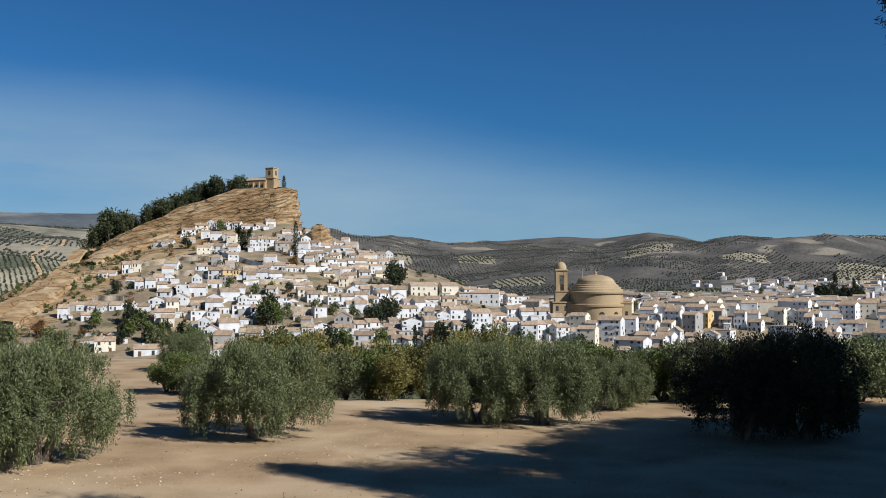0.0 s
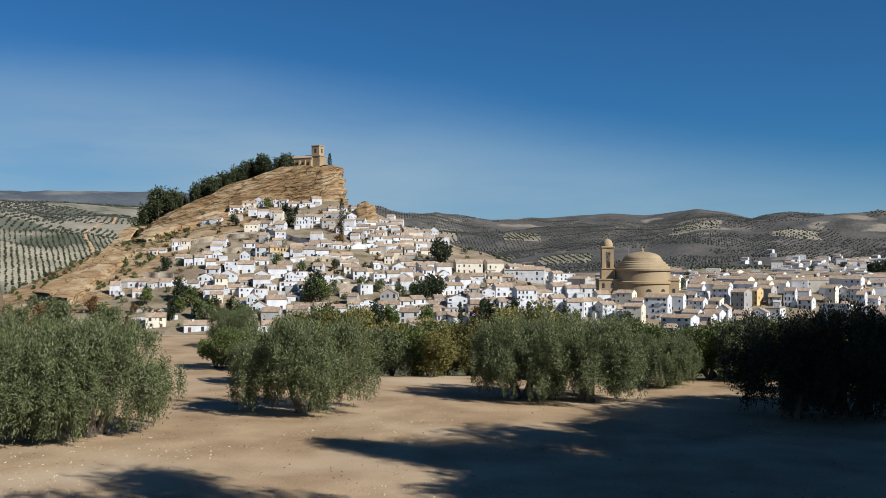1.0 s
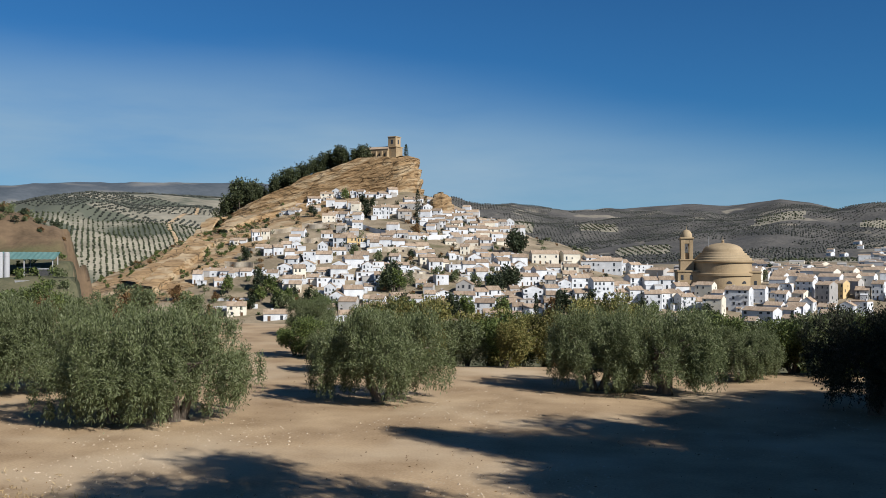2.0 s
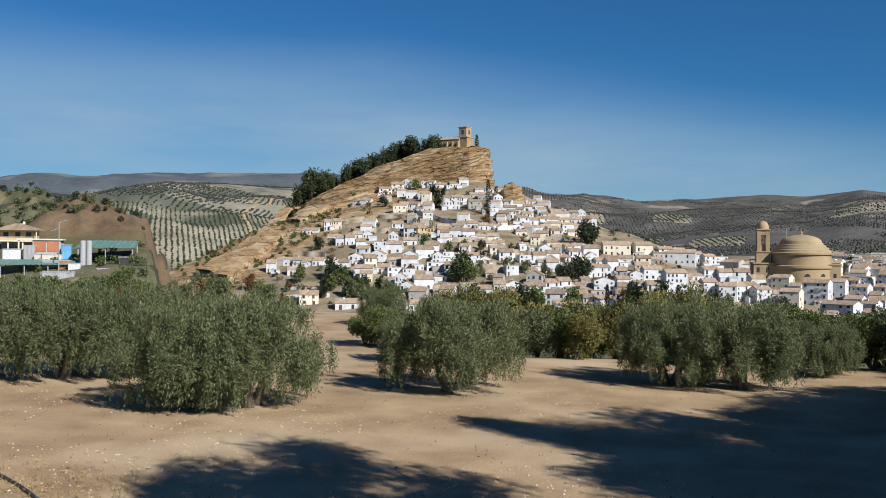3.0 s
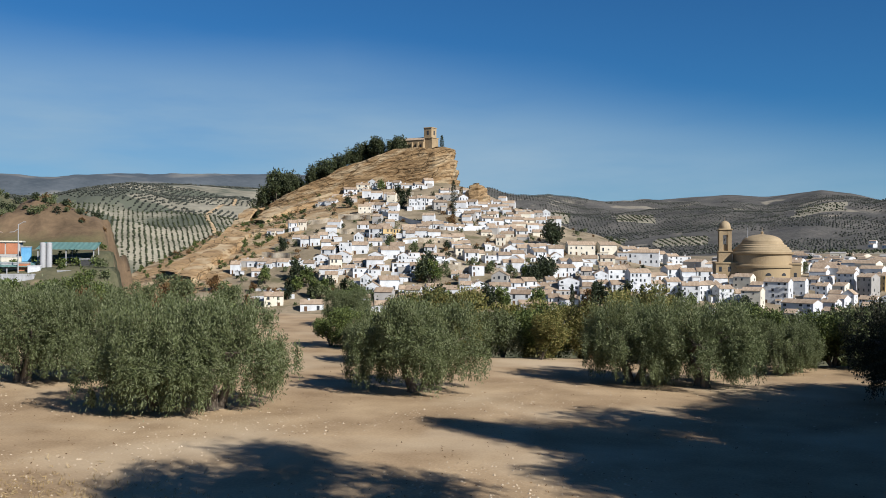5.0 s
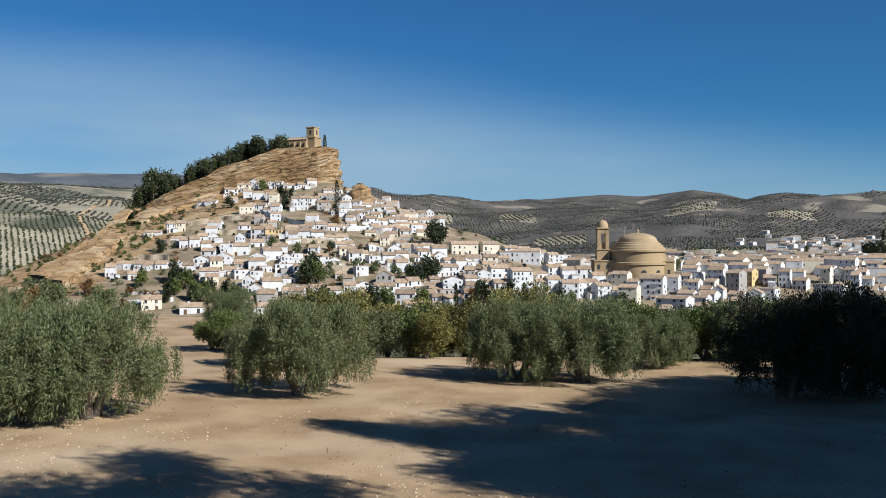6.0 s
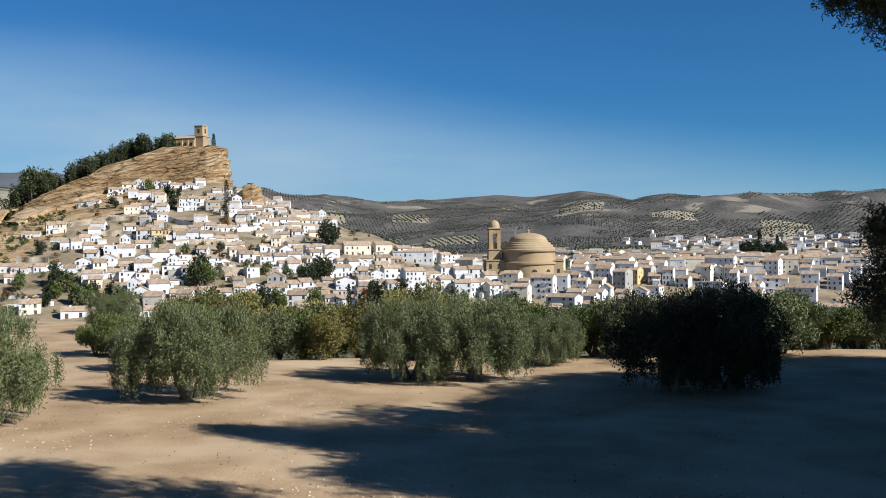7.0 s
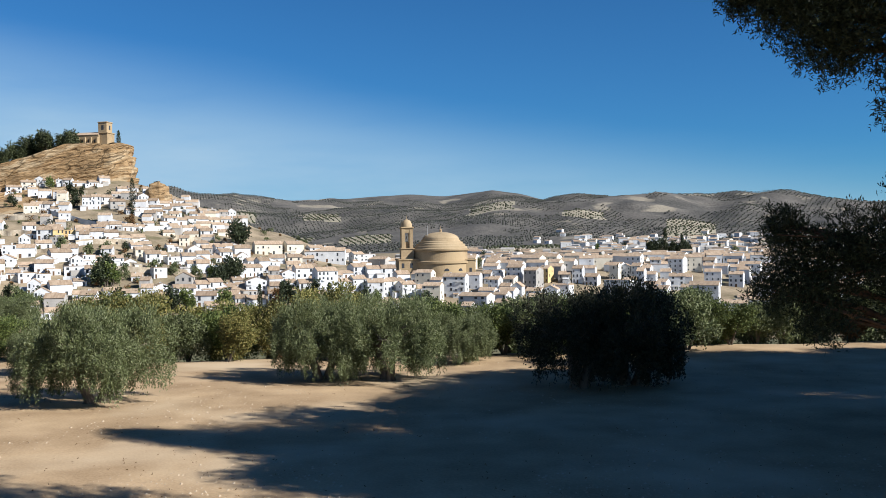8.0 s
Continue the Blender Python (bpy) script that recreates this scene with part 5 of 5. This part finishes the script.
# ---- olive groves on the hills: rows of small round crowns ----
def grove(name, xs, ys, size, rng, material, label):
    n = len(xs)
    zs = land(xs, ys)
    base = np.array([(1, 0, 0), (0, 1, 0), (-1, 0, 0), (0, -1, 0), (0.55, 0.55, 0.75), (-0.55, 0.5, 0.8), (0.1, -0.6, 0.85), (0, 0, -0.5)])
    tri = [(0, 1, 4), (1, 5, 4), (1, 2, 5), (2, 6, 5), (2, 3, 6), (3, 0, 6), (0, 4, 6), (4, 5, 6), (1, 0, 7), (2, 1, 7), (3, 2, 7), (0, 3, 7)]
    a = rng.uniform(0, 6.28, n)
    s = size * rng.uniform(0.7, 1.25, n)
    ca, sa = np.cos(a)[:, None], np.sin(a)[:, None]
    bx, by, bz = base[:, 0][None], base[:, 1][None], base[:, 2][None]
    j = rng.uniform(0.8, 1.2, (n, 8))
    v = np.stack([xs[:, None] + s[:, None] * (bx * ca - by * sa) * j, ys[:, None] + s[:, None] * (bx * sa + by * ca) * j, zs[:, None] + s[:, None] * (0.55 + bz * j)], -1).reshape(-1, 3)
    f = (np.array(tri)[None] + 8 * np.arange(n)[:, None, None]).reshape(-1, 3)
    ob = new(name, mesh_of(name, v.tolist(), f.tolist(), [material]))
    return tagged(ob, label, "trees", kind="stuff")


def grid(a0, a1, d0, d1, step_m, rng, keep=1.0, turn=0.3):
    """Planting grid between two bearings (degrees) and two distances."""
    pts = []
    ca, sa = math.cos(turn), math.sin(turn)
    n = int(d1 / step_m) + 2
    g = np.arange(-n, n) * step_m
    X, Y = np.meshgrid(g, g)
    x, y = (X * ca - Y * sa).ravel(), (X * sa + Y * ca).ravel()
    d, a = np.hypot(x, y), np.degrees(np.arctan2(x, y))
    ok = (d > d0) & (d < d1) & (a > a0) & (a < a1) & (y > 0) & (rng.rand(len(x)) < keep)
    x, y = x[ok] + rng.normal(0, step_m * 0.07, ok.sum()), y[ok] + rng.normal(0, step_m * 0.07, ok.sum())
    return x, y


rng = np.random.RandomState(90)
x, y = grid(-41, -16, 1000, 1450, 6.6, rng, 0.97, 0.5)
grove("olive_grove", x, y, 1.6, rng, GROVE_LEAF, "rows of olive trees on pale soil below the far hills")
x, y = grid(-41, -12, 1450, 2350, 9.5, rng, 0.9, 0.2)
ok = (fbm(x / 160, y / 160, 3) > -0.25)
grove("hillside_grove", x[ok], y[ok], 2.2, rng, HAZY_GROVE_LEAF, "olive groves dotted over the left hillside")
x, y = grid(-12, 36, 1150, 2450, 8.5, rng, 0.85, 0.9)
ok = (fbm(x / 170, y / 170, 3) > -0.2) & ~in_field(x, y)
grove("scrub_grove", x[ok], y[ok], 1.6, rng, HAZY_GROVE_LEAF, "olive trees and scrub over the far hillside")
x, y = grid(-7, 26, 1050, 1950, 9.0, rng, 0.96, 0.15)
ok = in_field(x, y)
grove("slope_grove", x[ok], y[ok], 1.8, rng, GROVE_LEAF, "rows of olives on pale fields across the slope")
# scattered white farms on the far slopes
farms = Cluster()
for n in range(18):
    a, d = radians(rng.uniform(14, 26)), rng.uniform(1150, 1420)
    fx_, fy_ = d * math.sin(a), d * math.cos(a)
    farms.add(fx_, fy_, ground_z(fx_, fy_), rng.uniform(6, 11), rng.uniform(6, 8), rng.uniform(3, 5), 1.2, -rng.uniform(0, 60), rng, 1)
farms.build("distant_farms", "scattered white farmhouses on the far hills", "houses")
# pale track winding up the left hillside
bm = bmesh.new()
prev = None
for k in range(60):
    t = k / 59
    a, d = radians(-24.6 + 1.6 * t + 0.5 * math.sin(t * 9)), 1130 + 620 * t
    row = []
    for sx in (-3.5, 3.5):
        px, py = d * math.sin(a) + sx, d * math.cos(a)
        row.append(bm.verts.new((px, py, ground_z(px, py) + 1.2)))
    if prev:
        bm.faces.new((prev[0], prev[1], row[1], row[0]))
    prev = row
tagged(part("track", bm, SOIL, None), "pale dirt track winding up the hillside", "track", kind="structure")


# ---- tall pines beside the terrace ----
def tall_pine(seed, h, clumps, tufts, name="pine_tree", size=(0.30, 0.03)):
    """A stone pine: leaning trunk, limbs to each clump, needle tufts. clumps: (x, y, z, radius, half height)."""
    rng = np.random.RandomState(seed)
    root = new(name)
    bm = bmesh.new()
    spine = [(0.12 * math.sin(0.8 * k), 0.1 * math.cos(k), h * k / 8 - 0.2) for k in range(9)]
    tube(bm, spine, [0.34 - 0.035 * k for k in range(9)], 10)
    part("trunk", bm, PINE_BARK, root, smooth=True)
    for c in clumps:
        b = bmesh.new()
        z0 = min(max(c[2] - 0.35 * math.hypot(c[0], c[1]), 1.5), h * 0.95)
        mid = (0.5 * c[0], 0.5 * c[1], 0.5 * (z0 + c[2]) + 0.3)
        tube(b, [(0.1, 0, z0), mid, c[:3]], [0.12, 0.08, 0.03], 6)
        for q in range(4):
            e = [c[i] + rng.uniform(-0.7, 0.7) * (c[3] if i < 2 else c[4]) for i in range(3)]
            tube(b, [mid, tuple(0.5 * (mid[i] + e[i]) for i in range(3)), tuple(e)], [0.05, 0.035, 0.012], 5)
        part("limb", b, PINE_BARK, root, smooth=True)
    p, d = lobe_points(list(clumps), tufts, rng, 0.25)
    c = new("crown", leaf_mesh("crown", p, d * 0.6 + np.array([0, 0, 0.35]), size[0], size[1], PINE_LEAF, rng, 5, 0.8))
    c.parent = root
    return root


def crown_ball(rng, n, r0, z0, z1, rc, hc):
    out = []
    for k in range(n):
        a = 6.2832 * k / n + rng.uniform(-0.4, 0.4)
        r = r0 * rng.uniform(0.25, 1.0)
        out.append((r * math.cos(a), r * math.sin(a), rng.uniform(z0, z1), rc * rng.uniform(0.8, 1.25), hc * rng.uniform(0.8, 1.25)))
    return out


prng = np.random.RandomState(3)
# the pine whose boughs hang into view
LEAN = [(-4.6, 2.1, 13.2, 0.55, 0.7), (-4.4, 2.0, 14.4, 0.9, 1.0), (-3.4, 1.6, 6.4, 0.9, 1.1), (-3.9, 1.7, 5.4, 0.7, 0.55), (-3.7, 1.5, 7.1, 0.6, 0.6), (-2.8, 1.0, 4.7, 0.9, 0.7), (-4.3, 1.8, 13.5, 0.8, 1.0), (-3.7, 1.4, 12.9, 1.1, 1.1), (-2.6, 0.8, 11.6, 1.1, 1.0), (-3.9, 1.6, 13.9, 1.4, 1.5), (-3.0, 1.0, 12.6, 1.4, 1.4), (-2.2, 0.5, 12.3, 1.4, 1.5), (-2.6, 0.8, 14.2, 1.4, 1.2), (-1.4, 0.2, 13.6, 1.7, 1.5), (-1.0, 0.0, 10.6, 0.9, 1.9),
        (-3.1, 1.2, 5.5, 0.9, 0.7), (-2.5, 0.9, 6.2, 1.1, 1.0), (-1.8, 0.4, 6.5, 1.3, 1.2), (-0.9, 0.1, 5.7, 1.4, 1.5), (0.6, 0.6, 8.0, 1.5, 1.6), (0.6, 0.5, 15.0, 2.2, 1.5), (1.8, 1, 13.5, 2.2, 1.8),
        (0.2, -0.2, 3.9, 1.3, 1.2)]
place(tall_pine(61, 15, LEAN, 36000, size=(0.15, 0.030)), 16.0, 21.6, label="tall dark pine with hanging boughs beside the terrace", category="tree", group="terrace pines")
round_pine = tall_pine(62, 14, crown_ball(prng, 15, 4.0, 10.5, 16, 2.0, 1.6), 9000, size=(0.42, 0.085))
small_pine = tall_pine(63, 17, crown_ball(prng, 17, 3.6, 13.6, 18.5, 1.45, 1.2), 4200, size=(0.42, 0.075))
place(small_pine, 10.9, 11.6, label="slim tall pine with a small high crown", category="tree", group="terrace pines")
place(round_pine, 22.5, 26.0, None, 40, 1.0, label="tall pine with a wide dark crown", category="tree", group="terrace pines")
for x, y, s, t in ((21.4, 15.5, 0.95, 20), (26, 12, 1.0, 10), (22.6, 20.5, 0.95, 75), (23.5, 17.0, 0.9, 190), (19.2, 18.6, 1.0, 120), (25.5, 20.0, 1.0, 60), (31, 23, 1.0, 330), (28.5, 14.5, 1.0, 280), (26, 29, 1.0, 130), (30, 32, 1.0, 220), (35, 36.5, 1.0, 300), (42, 38, 1.05, 80), (50, 38, 1.05, 10), (27, 22, 1.0, 170), (33, 27, 1.05, 100), (40, 31, 1.0, 60),
                   (48, 31, 1.05, 20), (24, 16, 1.0, 200), (30, 18, 1.0, 150), (37, 22, 1.05, 90), (45, 25, 1.0, 60), (54, 27, 1.05, 300), (33, 12.5, 1.0, 30), (42, 15, 1.0, 250)):
    put_copy(round_pine, x, y, None, t, s)


# ---- yard on the left with its sheds ----
def hip_roof(w, d, z, rise, over=0.6, thick=0.18):
    """A hipped roof with eaves."""
    bm = bmesh.new()
    a, b = w / 2 + over, d / 2 + over
    ridge = max(a - b, 0.3)
    low = [bm.verts.new((sx * a, sy * b, z - thick)) for sx, sy in ((-1, -1), (1, -1), (1, 1), (-1, 1))]
    eave = [bm.verts.new((sx * a, sy * b, z)) for sx, sy in ((-1, -1), (1, -1), (1, 1), (-1, 1))]
    r0, r1 = bm.verts.new((-ridge, 0, z + rise)), bm.verts.new((ridge, 0, z + rise))
    bm.faces.new(low[::-1])
    for i in range(4):
        k = (i + 1) % 4
        bm.faces.new((low[i], low[k], eave[k], eave[i]))
    for f in ((eave[0], eave[1], r1, r0), (eave[1], eave[2], r1), (eave[2], eave[3], r0, r1), (eave[3], eave[0], r0)):
        bm.faces.new(f)
    return bm


def villa(x, y, z, turn):
    """A villa raised on posts, with a terrace round it and a hipped roof."""
    root = new("villa")
    part("lower_wall", box(-3.6, 3.6, -1.0, 3.4, -2, 2.3, 0.04), GREY_RENDER, root)
    for sx in (-4.4, -1.6, 1.6, 4.4):
        part("post", box(sx - 0.15, sx + 0.15, -3.5, -3.2, -2, 2.3), CREAM, root)
    part("terrace_slab", box(-4.9, 4.9, -3.8, 3.8, 2.3, 2.6, 0.03), CREAM, root)
    part("upper_wall", box(-3.9, 3.9, -2.0, 3.4, 2.6, 5.0, 0.04), OCHRE, root)
    for sx in (-4.6, 4.6):
        part("porch_post", box(sx - 0.1, sx + 0.1, -3.5, -3.3, 2.6, 5.0), CREAM, root)
    rail = bmesh.new()
    add_box(rail, -4.7, 4.7, -3.6, -3.54, 3.45, 3.52)
    for k in range(24):
        add_box(rail, -4.7 + 0.4 * k, -4.66 + 0.4 * k, -3.59, -3.55, 2.6, 3.45)
    part("railing", rail, SHEET_GREY, root)
    for sx in (-2.4, 0.2, 2.6):
        piece("window", shared("shed_window", lambda: (window_bm(1.1, 1.0), GLASS_DARK)), root, sx, -2.01, 3.5)
    part("roof", hip_roof(8.6, 7.0, 5.15, 1.5), TILE, root)
    part("chimney", box(0.8, 1.3, 0.2, 0.7, 6.0, 7.1, 0.03), CREAM, root)
    root.matrix_basis = pose(x, y, z, 0, 0, turn)
    return tagged(root, "cream villa raised on posts with a tan hipped roof", "house")


def canopy(name, x, y, z, w, d, h, rise, turn, label, roof=SHEET_GREEN):
    """An open shelter: posts, tie beams and a sheet roof falling to the front."""
    root = new(name)
    nx = max(2, int(w / 4) + 1)
    for k in range(nx):
        px = -w / 2 + 0.2 + k * (w - 0.4) / (nx - 1)
        part("post", box(px - 0.1, px + 0.1, -d / 2 + 0.1, -d / 2 + 0.3, -2.5, h), SHEET_GREY, root)
        part("post", box(px - 0.1, px + 0.1, d / 2 - 0.3, d / 2 - 0.1, -2.5, h + rise), SHEET_GREY, root)
        beam = tube(bmesh.new(), [(px, -d / 2 + 0.1, h), (px, d / 2 - 0.1, h + rise)], [0.1, 0.1], 4)
        part("tie_beam", beam, SHEET_GREY, root)
    bm = bmesh.new()
    n = int(w / 0.5)
    lo, hi = [], []
    for k in range(n + 1):
        px, dz = -w / 2 - 0.3 + (w + 0.6) * k / n, 0.06 * (k % 2)
        lo.append([bm.verts.new((px, -d / 2 - 0.3, h + 0.12 + dz)), bm.verts.new((px, d / 2 + 0.3, h + rise + 0.12 + dz))])
        hi.append([bm.verts.new((px, -d / 2 - 0.3, h + 0.2 + dz)), bm.verts.new((px, d / 2 + 0.3, h + rise + 0.2 + dz))])
    for k in range(n):
        bm.faces.new((lo[k][0], lo[k][1], lo[k + 1][1], lo[k + 1][0]))
        bm.faces.new((hi[k][0], hi[k + 1][0], hi[k + 1][1], hi[k][1]))
        bm.faces.new((lo[k][0], lo[k + 1][0], hi[k + 1][0], hi[k][0]))
    part("roof", bm, roof, root)
    root.matrix_basis = pose(x, y, z, 0, 0, turn)
    return tagged(root, label, "shed")


villa(-147, 199, 4.9, 24)
garage = new("brick_garage")
part("wall", box(-2.9, 2.9, -2.2, 2.2, -3, 2.6, 0.04), GREY_RENDER, garage)
part("roof_slab", box(-6.0, 3.3, -2.6, 2.6, 2.6, 2.95, 0.04), CREAM, garage)
for sx in (-1.35, 1.35):
    part("door", box(sx - 1.2, sx + 1.2, -2.3, -2.15, 0.1, 2.4, 0.02), BRICK_RED, garage, "orange-red garage door")
part("post", box(-5.8, -5.5, -2.4, -2.1, -3, 2.6), CREAM, garage)
garage.matrix_basis = pose(-130, 186, 4.9, 0, 0, 26)
tagged(garage, "flat-roofed garage with two orange-red doors", "garage")
canopy("open_shed", -116.5, 188, 2.6, 11.5, 9.5, 3.3, 1.5, 24, "open shelter under a green sheet-metal roof on posts")
canopy("long_shelter", -127, 174.5, -0.2, 18.5, 6.0, 2.5, 0.9, 27, "long low shelter with dark green sheet roof")
for k, sx in enumerate((0.0, 1.25)):
    silo = new("silo")
    part("tank", lathe([(0.6, -2), (0.6, 5.0), (0.5, 5.15), (0.1, 5.25)], 16), SHEET_GREY, silo)
    for a in (0.8, 2.6, 4.3):
        part("band", lathe([(0.63, a), (0.63, a + 0.12)], 16), SHEET_GREY, silo)
    silo.matrix_basis = pose(-116.6 + sx * 0.85, 178.5 + sx * 0.5, 2.3)
    tagged(silo, "pale grey metal silo standing in the yard", "silo", "silos")


def crate(w, d, h, material):
    """A bin with a rim and corner posts."""
    root = new("crate")
    part("bin", box(-w / 2, w / 2, -d / 2, d / 2, -0.8, h, 0.05), material, root)
    rim = bmesh.new()
    for sy in (-1, 1):
        add_box(rim, -w / 2 - 0.05, w / 2 + 0.05, sy * d / 2 - 0.06, sy * d / 2 + 0.06, h - 0.14, h + 0.04)
    part("rim", rim, SHEET_GREY, root)
    return root


for x, y, z, w, d, h, material, label in (
        (-139.5, 180, 3.4, 2.6, 2, 2.1, BRICK_RED, "dull red metal skip in the yard"), (-134.5, 180, 3.2, 3.6, 2.2, 2.4, WHITE, "white crate stacked in the yard"),
        (-131, 181, 3.4, 2.2, 2, 3.0, SHEET_GREY, "grey crate stacked in the yard"), (-124, 184, 4.2, 1.9, 1.8, 2.4, BLUE_PAINT, "bright blue tank in the yard"),
        (-126.5, 181, 3.2, 5.5, 1.5, 1.3, CREAM, "pale low wall block below the garage"), (-117.5, 171.5, -1.9, 6.4, 3.0, 3.0, SHEET_GREY, "grey sheet-metal store box"),
        (-119.5, 176.5, 1.6, 2.2, 1.8, 1.7, BRICK_RED, "red machine part beside the silos"), (-112.0, 173.5, -1.6, 3.6, 2.0, 1.2, WHITE, "low white box in the yard"),
        (-116.8, 176.0, 0.6, 2.4, 2.0, 2.2, WHITE, "white container beside the silos"), (-109.5, 177.0, 0.2, 4.6, 2.2, 1.6, SHEET_GREY, "grey trailer under the shelter"),
        (-111.0, 186.0, 2.2, 3.0, 2.2, 1.9, IRON, "dark machine under the green roof"), (-116.0, 188.0, 2.4, 4.0, 2.4, 2.0, IRON, "dark stored machinery under the roof"),
        (-122.5, 177.0, 1.8, 4.2, 2.2, 1.5, SHEET_GREY, "grey flat trailer in the yard")):
    c = crate(w, d, h, material)
    c.matrix_basis = pose(x, y, z, 0, 0, 26)
    tagged(c, label, "container", "yard clutter")
mast = new("lamp_mast")
part("pole", tube(bmesh.new(), [(0, 0, -1.5), (0, 0, 9.6)], [0.13, 0.08], 8), SHEET_GREY, mast)
arms = tube(bmesh.new(), [(-1.6, 0, 7.9), (-0.8, 0, 8.0), (0, 0, 8.6)], [0.06, 0.06, 0.06], 6)
tube(arms, [(0, 0, 9.4), (0.6, 0, 9.8), (1.1, 0, 10.0)], [0.06, 0.06, 0.06], 6)
part("arm", arms, SHEET_GREY, mast)
part("lamp_head", box(0.9, 1.5, -0.12, 0.12, 9.95, 10.1, 0.03), SHEET_GREY, mast)
mast.matrix_basis = pose(-119.5, 174.5, 1.6, 0, 0, 20)
tagged(mast, "thin grey lamp mast in the yard", "lamp")
for mat, nm, lab, lo, hi, num in ((OLIVE_LEAF, "hill_bushes", "grey-green bushes over the low hill", -240, -140, 120), (DARK_LEAF, "hill_scrub", "dark scrub over the low hill", -240, -130, 60),
                                 (GREEN_LEAF, "yard_scrub", "green scrub on the slope by the yard", -126, -50, 70), (OLIVE_LEAF, "slope_scrub", "grey-green scrub on the slope by the yard", -108, -52, 71), (RUST_LEAF, "dry_scrub", "rust-brown scrub on the low hill", -185, -120, 12)):
    spots = [(rng.uniform(lo, hi), rng.uniform(222, 295) if num not in (70, 71) else rng.uniform(105, 200), rng.uniform(1.0, 3.2)) for _ in range(num * 3)]
    bushes(nm, spots, mat, rng, lab, (0.5, 0.28), 50)
for n in range(90):
    d, deg = rng.uniform(95, 168), rng.uniform(-38, -22)
    x, y, s = d * math.sin(radians(deg)), d * math.cos(radians(deg)), rng.uniform(0.4, 0.7)
    if below(x, y, 8.5 * s, -0.042 if deg < -32.5 else -0.02):
        set_tree(rng.choice(4, p=(0.25, 0.05, 0.05, 0.65)), x, y, s)
# ---- stones, dry weeds and a thin dark tube on the terrace ----
srng = np.random.RandomState(8)
n = 22000
sd = 23 + 32 * srng.rand(n) ** 1.6
sa = np.radians(srng.uniform(-42, 36, n))
sx, sy = sd * np.sin(sa), sd * np.cos(sa)
keep = (fbm(sx / 5, sy / 5, 3) > -0.12)
sx, sy = sx[keep], sy[keep]
sz = land(sx, sy)
r = 0.011 + 0.05 * srng.rand(len(sx)) ** 5
base = np.array([(1, 0, 0), (0.2, 0.9, 0), (-0.9, 0.3, 0), (-0.1, -1, 0), (0.2, 0.1, 0.7)])
sv = (np.stack([sx, sy, sz], 1)[:, None] + r[:, None, None] * base[None] * srng.uniform(0.7, 1.3, (len(sx), 5, 1))).reshape(-1, 3)
sf = (np.array([(0, 1, 4), (1, 2, 4), (2, 3, 4), (3, 0, 4)])[None] + 5 * np.arange(len(sx))[:, None, None]).reshape(-1, 3)
tagged(new("pebbles", mesh_of("pebbles", sv.tolist(), sf.tolist(), [STONE_BIT])), "pale pebbles scattered over the dry earth", "pebbles", kind="stuff")
n = 1200
sd = 23 + 30 * srng.rand(n) ** 1.4
sa = np.radians(srng.uniform(-42, 36, n))
lx, ly = sd * np.sin(sa), sd * np.cos(sa)
lp = np.stack([lx, ly, land(lx, ly) + 0.012], 1)
tagged(new("leaf_litter", leaf_mesh("leaf_litter", lp, np.tile([0.8, 0.2, 0.05], (n, 1)), 0.08, 0.028, RUST_LEAF, srng, 2, 0.7)), "brown fallen leaves and twigs on the earth", "leaves", kind="stuff")
n = 700
gx_, gy_ = srng.normal(-16.5, 3.5, n), srng.normal(22.5, 1.6, n)
gp = np.stack([gx_, gy_, land(gx_, gy_) + 0.04], 1)
tagged(new("dry_weeds", leaf_mesh("dry_weeds", gp, np.tile([0, 0, 0.8], (n, 1)), 0.16, 0.02, DRY_GRASS, srng, 5, 0.8)), "straw-coloured dry weeds on the earth", "grass", kind="stuff")
# thin black tube laid along a dark line on the earth
hose = tube(bmesh.new(), [(-22.5 + 0.75 * k, 27.2 - 0.585 * k + 0.08 * math.sin(k), ground_z(-22.5 + 0.75 * k, 27.2 - 0.585 * k) + 0.04) for k in range(12)], [0.05] * 12, 8)
tagged(part("hose", hose, IRON, None, smooth=True), "thin black tube lying on the ground", "hose")
